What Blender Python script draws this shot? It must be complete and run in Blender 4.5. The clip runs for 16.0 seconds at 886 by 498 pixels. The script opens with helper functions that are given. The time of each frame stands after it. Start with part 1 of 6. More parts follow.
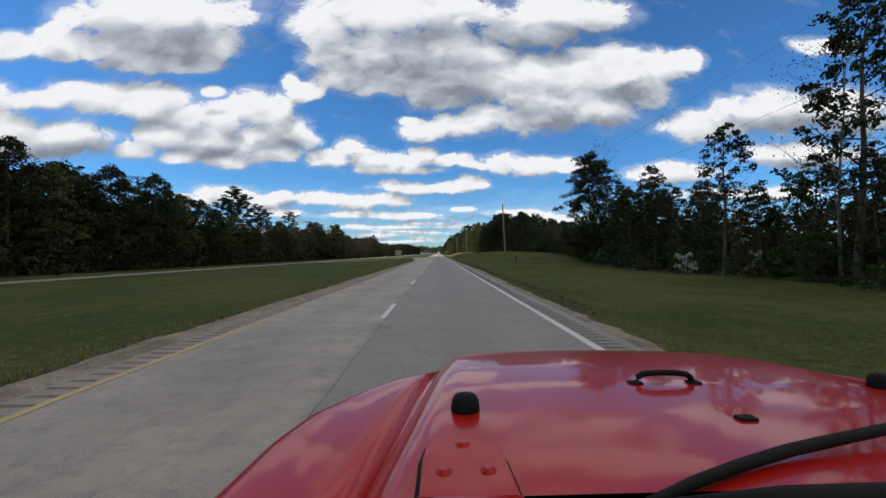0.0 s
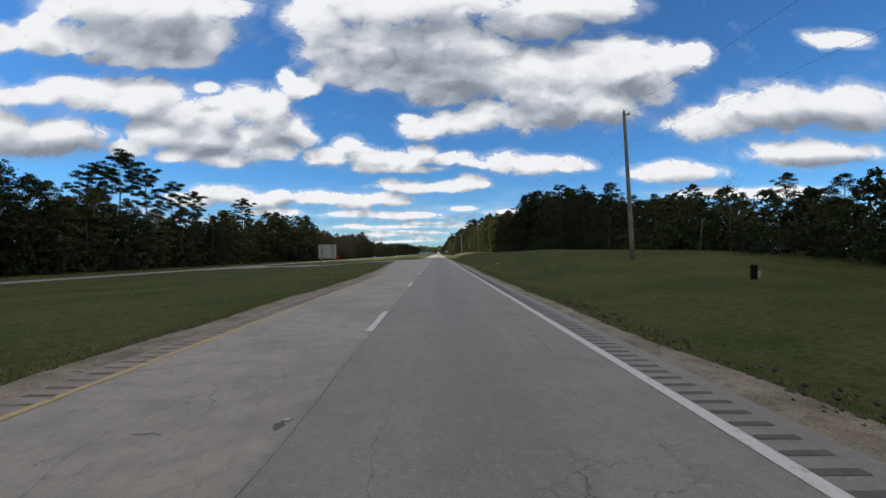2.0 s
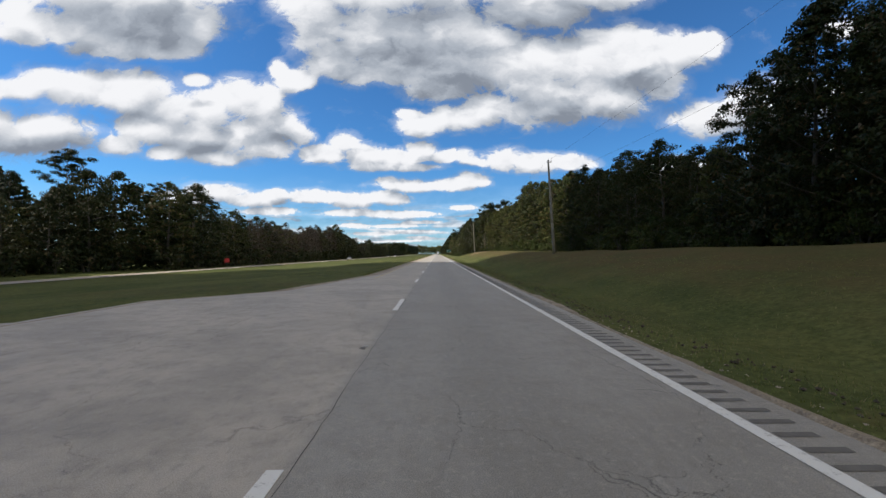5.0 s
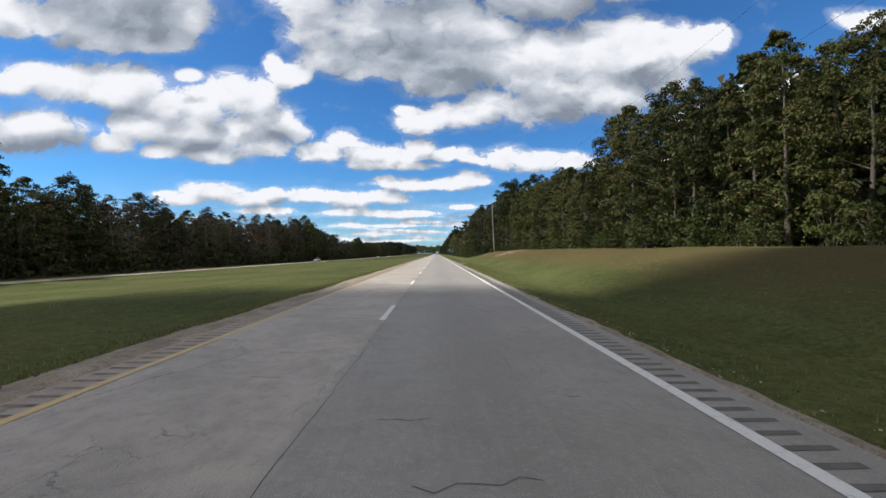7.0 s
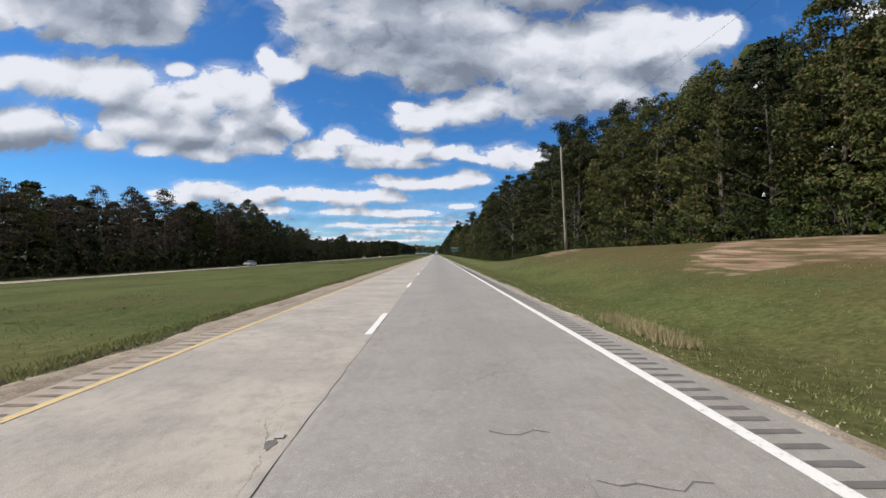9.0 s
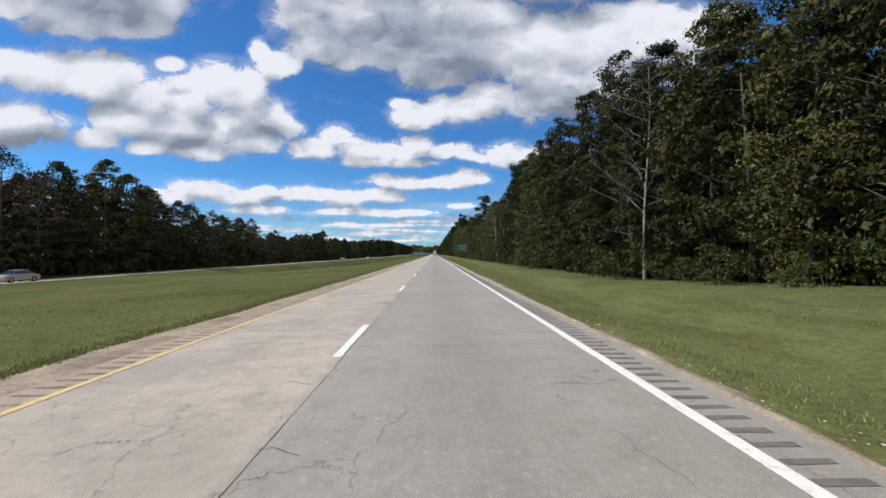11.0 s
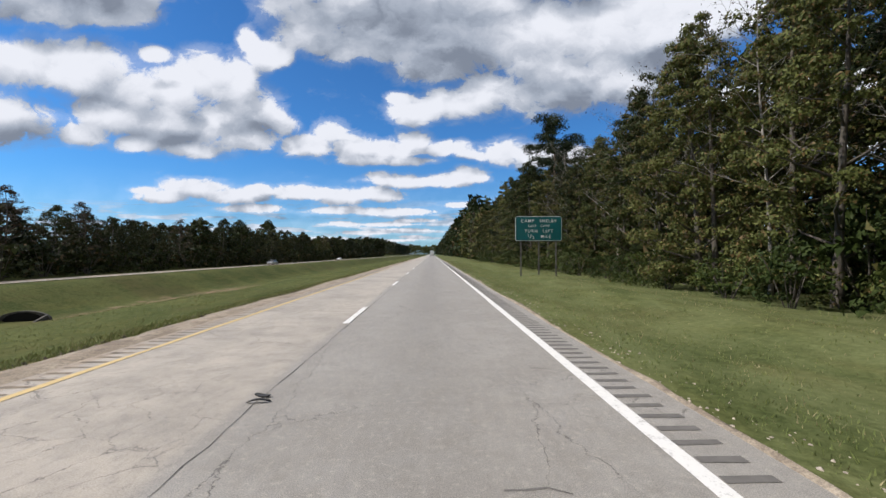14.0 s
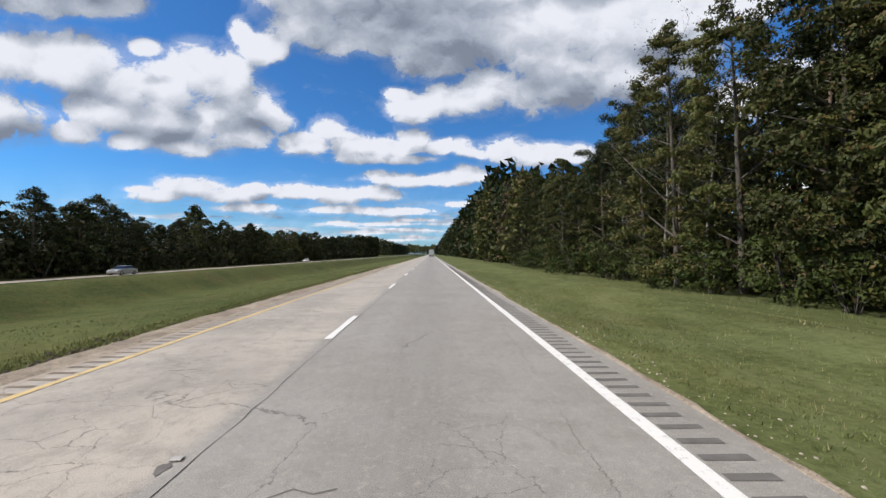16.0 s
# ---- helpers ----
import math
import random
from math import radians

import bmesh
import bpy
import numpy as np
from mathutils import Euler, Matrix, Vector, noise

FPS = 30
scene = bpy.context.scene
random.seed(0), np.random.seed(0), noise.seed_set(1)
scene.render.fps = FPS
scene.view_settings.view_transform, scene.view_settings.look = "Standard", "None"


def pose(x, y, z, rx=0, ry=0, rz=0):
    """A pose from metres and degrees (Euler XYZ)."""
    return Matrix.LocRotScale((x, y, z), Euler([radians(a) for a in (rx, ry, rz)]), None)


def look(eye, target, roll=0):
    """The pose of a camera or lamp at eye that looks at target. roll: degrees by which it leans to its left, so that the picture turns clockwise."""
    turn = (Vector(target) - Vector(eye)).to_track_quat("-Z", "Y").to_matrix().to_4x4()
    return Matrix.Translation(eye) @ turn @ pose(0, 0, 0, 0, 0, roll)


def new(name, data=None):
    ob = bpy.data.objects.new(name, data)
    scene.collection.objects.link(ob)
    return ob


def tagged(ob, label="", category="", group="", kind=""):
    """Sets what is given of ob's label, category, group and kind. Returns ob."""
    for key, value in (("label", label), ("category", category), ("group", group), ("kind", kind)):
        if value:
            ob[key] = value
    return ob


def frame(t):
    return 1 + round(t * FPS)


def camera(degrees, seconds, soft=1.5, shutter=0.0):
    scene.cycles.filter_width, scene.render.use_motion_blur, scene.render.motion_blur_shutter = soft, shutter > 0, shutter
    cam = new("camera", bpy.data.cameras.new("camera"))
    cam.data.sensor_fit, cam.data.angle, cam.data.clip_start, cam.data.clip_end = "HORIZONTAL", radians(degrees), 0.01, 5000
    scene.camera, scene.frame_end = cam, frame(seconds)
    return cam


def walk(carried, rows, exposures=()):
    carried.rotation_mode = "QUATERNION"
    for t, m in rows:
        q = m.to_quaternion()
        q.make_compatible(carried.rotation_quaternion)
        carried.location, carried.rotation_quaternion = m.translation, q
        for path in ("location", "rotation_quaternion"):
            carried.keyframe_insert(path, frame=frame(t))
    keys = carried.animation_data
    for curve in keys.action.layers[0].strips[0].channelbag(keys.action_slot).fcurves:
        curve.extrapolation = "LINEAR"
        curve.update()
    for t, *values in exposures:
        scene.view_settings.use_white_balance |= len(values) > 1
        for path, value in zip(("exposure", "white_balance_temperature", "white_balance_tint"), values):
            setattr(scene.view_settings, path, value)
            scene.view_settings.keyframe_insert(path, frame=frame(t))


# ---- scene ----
# The road runs along +y; x = 0 is the camera's line at the start, z = 0 the road surface.
EYE = 1.69            # camera above the road
SPEED = 31.4          # metres a second
cam = camera(93.6, 16.0, soft=1.5)
# seconds, sideways place, yaw and pitch in degrees
PATH = ((0.0, 0.03, -0.70, 0.62), (1.0, 0.07, -0.70, 0.62), (2.0, 0.08, -0.72, 0.62), (3.0, -0.14, -0.72, 0.62),
        (4.0, -0.20, -0.75, 0.62), (5.0, -0.16, -0.82, 0.62), (6.5, -0.06, -0.90, 0.62), (8.0, -0.03, -1.00, 0.62),
        (9.0, -0.02, -1.06, 0.62), (10.2, 0.06, -1.17, 0.64), (11.5, 0.27, -1.32, 0.66), (12.5, 0.53, -1.40, 0.66),
        (13.5, 0.73, -1.50, 0.66), (14.5, 0.85, -1.55, 0.66), (15.2, 0.83, -1.60, 0.66), (16.0, 0.77, -1.62, 0.66))
walk(cam, [(t, pose(x, SPEED * t, EYE, 90 + pitch, 0, yaw)) for t, x, yaw, pitch in PATH],
     [(0.0, 0.04, 6550, 11), (4.2, 0.02, 6550, 11), (6.3, 0.20, 6500, 11), (7.3, 0.02, 6400, 12), (8.6, -0.08, 6250, 13), (12.5, 0.0, 6250, 13), (16.0, -0.04, 6250, 13)])

# ---- world and light ----
SUN_EL, SUN_AZ = 44.0, -96.0     # degrees; azimuth from +y, clockwise seen from above
SUN_WAY = Vector((math.sin(radians(SUN_AZ)) * math.cos(radians(SUN_EL)), math.cos(radians(SUN_AZ)) * math.cos(radians(SUN_EL)),
                  math.sin(radians(SUN_EL))))
world = bpy.data.worlds.new("world")
scene.world = world
world.use_nodes = True
wn = world.node_tree
sky = wn.nodes.new("ShaderNodeTexSky")
sky.sky_type, sky.sun_disc = "NISHITA", False
sky.sun_elevation, sky.sun_rotation = radians(SUN_EL), radians(SUN_AZ)
sky.air_density, sky.dust_density, sky.ozone_density = 1.0, 0.0, 5.0
deep = wn.nodes.new("ShaderNodeMix")
deep.data_type, deep.blend_type = "RGBA", "MULTIPLY"
deep.inputs[0].default_value = 1.0
deep.inputs[7].default_value = (0.42, 0.82, 1.10, 1)          # a clear, deep autumn blue
wn.links.new(sky.outputs[0], deep.inputs[6])
wn.links.new(deep.outputs[2], wn.nodes["Background"].inputs[0])
wn.nodes["Background"].inputs[1].default_value = 0.115
CLOUD_GLOW = 0.84
sun = new("sun", bpy.data.lights.new("sun", "SUN"))
sun.data.energy, sun.data.angle, sun.data.color = 5.0, radians(0.53), (1.0, 0.945, 0.85)
sun.matrix_world = look(SUN_WAY * 100, (0, 0, 0))


# ---- materials ----
class Nodes:
    """A small hand for building node trees."""

    def __init__(self, name):
        self.mat = bpy.data.materials.new(name)
        self.mat.use_nodes = True
        self.t = self.mat.node_tree
        self.t.nodes.clear()

    def add(self, kind, **ins):
        n = self.t.nodes.new(kind)
        for k, v in ins.items():
            self.put(n, k, v)
        return n

    def put(self, n, k, v):
        sock = n.inputs[int(k[1:])] if k[0] == "i" and k[1:].isdigit() else n.inputs[k.replace("_", " ")]
        if isinstance(v, bpy.types.NodeSocket):
            self.t.links.new(v, sock)
        else:
            sock.default_value = v

    def math(self, op, a, b=0.0, c=0.0, clamp=False):
        n = self.t.nodes.new("ShaderNodeMath")
        n.operation, n.use_clamp = op, clamp
        for i, v in enumerate((a, b, c)):
            self.put(n, "i%d" % i, v)
        return n.outputs[0]

    def vec(self, op, a, b=(0, 0, 0)):
        n = self.t.nodes.new("ShaderNodeVectorMath")
        n.operation = op
        self.put(n, "i0", a)
        self.put(n, "i1", b)
        return n.outputs["Value"] if op in ("DOT_PRODUCT", "LENGTH") else n.outputs[0]

    def ramp(self, x, lo, hi, a=0.0, b=1.0):
        n = self.t.nodes.new("ShaderNodeMapRange")
        n.interpolation_type = "SMOOTHSTEP"
        for i, v in enumerate((x, lo, hi, a, b)):
            self.put(n, "i%d" % i, v)
        return n.outputs[0]

    def mix(self, f, a, b):
        n = self.t.nodes.new("ShaderNodeMix")
        n.data_type = "RGBA"
        self.put(n, "i0", f)
        for i, v in ((6, a), (7, b)):
            self.put(n, "i%d" % i, (*v, 1) if isinstance(v, tuple) and len(v) == 3 else v)
        return n.outputs[2]

    def noise(self, vec, scale, detail=4.0, rough=0.55):
        n = self.add("ShaderNodeTexNoise", Vector=vec, Scale=scale, Detail=detail, Roughness=rough)
        return n.outputs[0]

    def place(self):
        return self.add("ShaderNodeNewGeometry").outputs["Position"]

    def own(self):
        return self.add("ShaderNodeTexCoord").outputs["Object"]

    def bump(self, h, strength=0.3, dist=0.02):
        return self.add("ShaderNodeBump", Strength=strength, Distance=dist, Height=h).outputs[0]

    def surface(self, color, rough=0.8, normal=None, **more):
        b = self.add("ShaderNodeBsdfPrincipled")
        self.put(b, "Base_Color", (*color, 1) if isinstance(color, tuple) and len(color) == 3 else color)
        self.put(b, "Roughness", rough)
        if normal is not None:
            self.put(b, "Normal", normal)
        for k, v in more.items():
            self.put(b, k, v)
        o = self.add("ShaderNodeOutputMaterial")
        self.t.links.new(b.outputs[0], o.inputs[0])
        return self.mat


def plain(name, color, rough=0.6, vary=0.15, scale=6.0, **more):
    """Paint, plastic or metal with slight mottling."""
    n = Nodes(name)
    f = n.noise(n.own(), scale, 5)
    dark = tuple(c * (1 - vary) for c in color)
    light = tuple(min(1, c * (1 + vary)) for c in color)
    fine = n.noise(n.own(), scale * 12, 3)
    return n.surface(n.mix(n.ramp(f, 0.3, 0.7), dark, light), rough, n.bump(fine, 0.1, 0.004), **more)


def asphalt_material(name, base=(0.50, 0.445, 0.375), worn=(0.30, 0.288, 0.268), cracks=True):
    n = Nodes(name)
    p = n.place()
    sep = n.add("ShaderNodeSeparateXYZ", Vector=p)
    x = sep.outputs[0]
    long = n.vec("MULTIPLY", p, (1.0, 0.08, 1.0))
    lane = n.math("ADD", x, n.math("MULTIPLY", n.noise(long, 0.5, 2), 0.25))
    right = n.ramp(lane, -1.36, -1.10)                       # the outer lane is another, greyer paving
    col = n.mix(right, base, worn)
    middle = n.math("ABSOLUTE", n.math("SUBTRACT", lane, 0.72))
    oily = n.math("MULTIPLY", n.ramp(middle, 0.15, 1.05, 1.0, 0.0), n.ramp(n.noise(long, 0.25, 4), 0.3, 0.62, 0.35, 1.0))
    col = n.mix(n.math("MULTIPLY", oily, 0.45), col, (0.135, 0.131, 0.125))
    inner = n.math("ABSOLUTE", n.math("ADD", lane, 2.95))
    col = n.mix(n.math("MULTIPLY", n.ramp(inner, 0.1, 0.8, 1.0, 0.0), n.ramp(n.noise(long, 0.3, 4), 0.4, 0.65, 0.0, 0.3)), col, (0.19, 0.175, 0.15))
    col = n.mix(n.ramp(n.noise(p, 2.2, 6, 0.65), 0.42, 0.68, 0.0, 0.45), col, (0.165, 0.152, 0.132))
    col = n.mix(n.ramp(n.noise(p, 0.42, 6, 0.6), 0.40, 0.66, 0.0, 0.5), col, (0.19, 0.176, 0.158))
    col = n.mix(n.ramp(n.noise(p, 13.0, 5, 0.7), 0.50, 0.68, 0.0, 0.40), col, (0.52, 0.47, 0.40))
    col = n.mix(n.ramp(n.noise(n.vec("MULTIPLY", p, (0.5, 3.0, 1.0)), 0.9, 5), 0.55, 0.72, 0.0, 0.10), col, (0.13, 0.12, 0.108))
    silt = n.math("MULTIPLY", n.ramp(x, -4.62, -4.42, 1.0, 0.0), n.ramp(n.noise(p, 1.6, 5), 0.3, 0.6, 0.35, 0.85))
    silt = n.math("MULTIPLY", silt, n.math("MAXIMUM", n.ramp(sep.outputs[1], 88.0, 98.0, 1.0, 0.0), n.ramp(sep.outputs[1], 186.0, 196.0)))
    col = n.mix(silt, col, (0.34, 0.25, 0.165))                # sand washed over the inner edge
    col = n.mix(n.ramp(n.noise(n.vec("MULTIPLY", p, (1.4, 0.7, 1.0)), 6.5, 7, 0.72), 0.50, 0.68, 0.0, 0.42), col, (0.15, 0.142, 0.13))
    grit = n.noise(p, 95, 3, 0.7)
    col = n.mix(n.ramp(grit, 0.30, 0.72), n.mix(0.38, col, (0.06, 0.057, 0.052)), n.mix(0.28, col, (0.66, 0.60, 0.51)))
    col = n.mix(n.ramp(n.noise(n.vec("MULTIPLY", p, (6.0, 0.35, 1.0)), 1.2, 4), 0.5, 0.8, 0.0, 0.22), col, (0.40, 0.37, 0.33))
    h = grit
    if cracks:
        wob = n.add("ShaderNodeTexNoise", Vector=p, Scale=1.6, Detail=8.0, Roughness=0.65).outputs[1]
        q = n.vec("ADD", n.vec("MULTIPLY", p, (0.40, 0.15, 0.0)), n.vec("MULTIPLY", wob, (0.20, 0.26, 0.0)))
        v = n.add("ShaderNodeTexVoronoi", Vector=q, Scale=1.0)
        v.feature = "DISTANCE_TO_EDGE"
        q2 = n.vec("ADD", n.vec("MULTIPLY", p, (1.6, 1.6, 0.0)), n.vec("MULTIPLY", wob, (0.9, 0.9, 0.0)))
        v2 = n.add("ShaderNodeTexVoronoi", Vector=q2, Scale=1.0)
        v2.feature = "DISTANCE_TO_EDGE"
        big = n.math("MULTIPLY", n.ramp(v.outputs[0], 0.0003, 0.0020, 1.0, 0.0), n.ramp(n.noise(p, 0.28, 2), 0.40, 0.54))
        small = n.math("MULTIPLY", n.ramp(v2.outputs[0], 0.001, 0.008, 1.0, 0.0), n.ramp(n.math("ADD", n.noise(p, 0.33, 3), n.math("MULTIPLY", n.ramp(sep.outputs[1], 300.0, 420.0), n.ramp(x, -1.4, -1.2, 0.11, 0.03))), 0.57, 0.68))
        crack = n.math("MAXIMUM", big, small)
        col = n.mix(n.math("MULTIPLY", crack, 0.62), col, (0.028, 0.026, 0.024))
        h = n.math("SUBTRACT", grit, n.math("MULTIPLY", crack, 2.0))
    return n.surface(col, 0.66, n.bump(h, 0.45, 0.008), Specular_IOR_Level=0.45)


def grass_material():
    n = Nodes("grass")
    p = n.place()
    a = n.noise(p, 0.13, 5)
    b = n.noise(n.vec("MULTIPLY", p, (1.0, 0.3, 1.0)), 0.9, 5)
    c = n.noise(p, 7.0, 4, 0.7)
    col = n.mix(n.ramp(a, 0.36, 0.64), (0.050, 0.068, 0.019), (0.104, 0.114, 0.038))
    col = n.mix(n.ramp(b, 0.45, 0.72, 0.0, 0.55), col, (0.125, 0.118, 0.036))
    col = n.mix(n.ramp(n.noise(p, 0.075, 5), 0.54, 0.70, 0.0, 0.5), col, (0.105, 0.078, 0.036))
    col = n.mix(n.ramp(c, 0.25, 0.75), n.mix(0.5, col, (0.02, 0.03, 0.01)), n.mix(0.15, col, (0.3, 0.32, 0.14)))
    col = n.mix(n.ramp(n.noise(p, 1.7, 5, 0.65), 0.46, 0.70, 0.0, 0.5), col, (0.034, 0.046, 0.012))
    col = n.mix(n.ramp(n.noise(n.vec("MULTIPLY", p, (1.0, 0.5, 1.0)), 0.55, 5), 0.55, 0.75, 0.0, 0.40), col, (0.115, 0.088, 0.038))
    seedy = n.math("MULTIPLY", n.ramp(n.add("ShaderNodeSeparateXYZ", Vector=p).outputs[0], 3.0, 4.0), n.ramp(n.add("ShaderNodeSeparateXYZ", Vector=p).outputs[1], 318.0, 365.0))
    seedy = n.math("MULTIPLY", seedy, n.ramp(n.noise(n.vec("MULTIPLY", p, (1.0, 0.45, 1.0)), 0.8, 6, 0.65), 0.36, 0.64, 0.1, 0.6))
    col = n.mix(seedy, col, n.mix(c, (0.092, 0.112, 0.040), (0.215, 0.228, 0.108)))
    # bare reddish soil on the cut bank and beside the road
    sep = n.add("ShaderNodeSeparateXYZ", Vector=p)
    x, y = sep.outputs[0], sep.outputs[1]
    e = n.noise(p, 0.5, 5)
    # dry, browner sward up the cut bank
    bank = n.math("MULTIPLY", n.ramp(n.math("ADD", x, n.math("MULTIPLY", e, 6.0)), 10.5, 16.0), n.math("MULTIPLY", n.ramp(y, 330.0, 360.0, 1.0, 0.0), n.ramp(y, 110.0, 190.0)))
    col = n.mix(n.math("MULTIPLY", bank, n.ramp(b, 0.3, 0.65, 0.5, 0.95)), col, n.mix(c, (0.060, 0.045, 0.020), (0.135, 0.102, 0.048)))
    w = n.math("ADD", n.math("POWER", n.math("DIVIDE", n.math("SUBTRACT", x, 13.9), 2.9), 2.0),
               n.math("POWER", n.math("DIVIDE", n.math("SUBTRACT", y, 299.0), 5.0), 2.0))
    soil = n.ramp(n.math("ADD", w, n.math("MULTIPLY", n.math("SUBTRACT", e, 0.5), 3.0)), 0.6, 1.2, 1.0, 0.0)
    w2 = n.math("ADD", n.math("POWER", n.math("DIVIDE", n.math("SUBTRACT", x, 14.5), 1.8), 2.0),
                n.math("POWER", n.math("DIVIDE", n.math("SUBTRACT", y, 331.0), 5.0), 2.0))
    soil = n.math("MAXIMUM", soil, n.ramp(n.math("ADD", w2, n.math("MULTIPLY", n.math("SUBTRACT", e, 0.5), 3.0)), 0.6, 1.2, 0.8, 0.0))
    w3 = n.math("ADD", n.math("POWER", n.math("DIVIDE", n.math("ADD", x, 32.5), 4.5), 2.0),
                n.math("POWER", n.math("DIVIDE", n.math("SUBTRACT", y, 499.0), 20.0), 2.0))
    soil = n.math("MAXIMUM", soil, n.ramp(n.math("ADD", w3, n.math("MULTIPLY", n.math("SUBTRACT", e, 0.5), 3.0)), 0.3, 1.3, 0.85, 0.0))
    ruts = n.noise(n.vec("MULTIPLY", p, (3.0, 0.25, 3.0)), 1.0, 4)
    soil = n.math("MULTIPLY", soil, n.ramp(n.noise(n.vec("MULTIPLY", p, (1.6, 0.3, 1.6)), 1.3, 6, 0.6), 0.40, 0.58, 0.05, 0.9))
    col = n.mix(soil, col, n.mix(n.ramp(ruts, 0.35, 0.65), (0.17, 0.11, 0.075), (0.36, 0.25, 0.18)))
    return n.surface(col, 0.95, n.bump(n.math("ADD", c, n.math("MULTIPLY", b, 2.0)), 0.6, 0.06), Specular_IOR_Level=0.05)


def dirt_material():
    n = Nodes("sandy_dirt")
    p = n.place()
    a, b = n.noise(p, 1.1, 6), n.noise(p, 38, 4, 0.7)
    col = n.mix(n.ramp(a, 0.3, 0.7), (0.27, 0.215, 0.155), (0.52, 0.44, 0.335))
    col = n.mix(n.ramp(n.noise(p, 5.5, 6, 0.7), 0.48, 0.66, 0.0, 0.55), col, (0.13, 0.105, 0.08))
    col = n.mix(n.ramp(b, 0.3, 0.7), n.mix(0.6, col, (0.08, 0.06, 0.045)), col)
    return n.surface(col, 0.95, n.bump(n.math("ADD", a, b), 0.7, 0.03))


def paint_material(name, color, wear=0.5):
    n = Nodes(name)
    p = n.place()
    a = n.math("ADD", n.math("MULTIPLY", n.noise(p, 9, 5, 0.7), 0.7), n.math("MULTIPLY", n.noise(p, 60, 3), 0.3))
    col = n.mix(n.ramp(a, 0.52, 0.66, 0.0, wear), color, (0.2, 0.19, 0.17))
    return n.surface(col, 0.7, n.bump(a, 0.3, 0.004))


def leaf_material(name, dark, light, dry=(0.075, 0.062, 0.018), dry_share=0.05):
    n = Nodes(name)
    g = n.add("ShaderNodeNewGeometry")
    o = n.add("ShaderNodeObjectInfo")
    r = g.outputs["Random Per Island"]
    col = n.mix(r, dark, light)
    col = n.mix(n.ramp(n.noise(g.outputs["Position"], 0.45, 3), 0.42, 0.68), col, n.mix(0.5, col, light))
    col = n.mix(n.math("MULTIPLY", o.outputs["Random"], 0.30), col, n.mix(0.6, col, dry))
    col = n.mix(n.ramp(n.math("FRACT", n.math("MULTIPLY", o.outputs["Random"], 7.7)), 0.0, 1.0, 0.62, 0.0), col, dark)
    col = n.mix(n.math("GREATER_THAN", n.math("FRACT", n.math("MULTIPLY", r, 17.3)), 1 - dry_share), col, dry)
    b = n.add("ShaderNodeBsdfPrincipled", Base_Color=col, Roughness=0.6, Specular_IOR_Level=0.14)
    tr = n.add("ShaderNodeBsdfTranslucent", Color=n.mix(0.5, col, light))
    m = n.add("ShaderNodeMixShader", i0=0.08, i1=b.outputs[0], i2=tr.outputs[0])
    out = n.add("ShaderNodeOutputMaterial")
    n.t.links.new(m.outputs[0], out.inputs[0])
    return n.mat


def bark_material(name, a, b):
    n = Nodes(name)
    p = n.own()
    q = n.vec("MULTIPLY", p, (7.0, 7.0, 1.3))
    f = n.noise(q, 2.5, 6, 0.65)
    col = n.mix(n.ramp(f, 0.3, 0.7), a, b)
    col = n.mix(n.ramp(n.noise(p, 0.8, 3), 0.45, 0.7, 0.0, 0.5), col, (0.09, 0.095, 0.06))
    return n.surface(col, 0.9, n.bump(f, 0.7, 0.03))


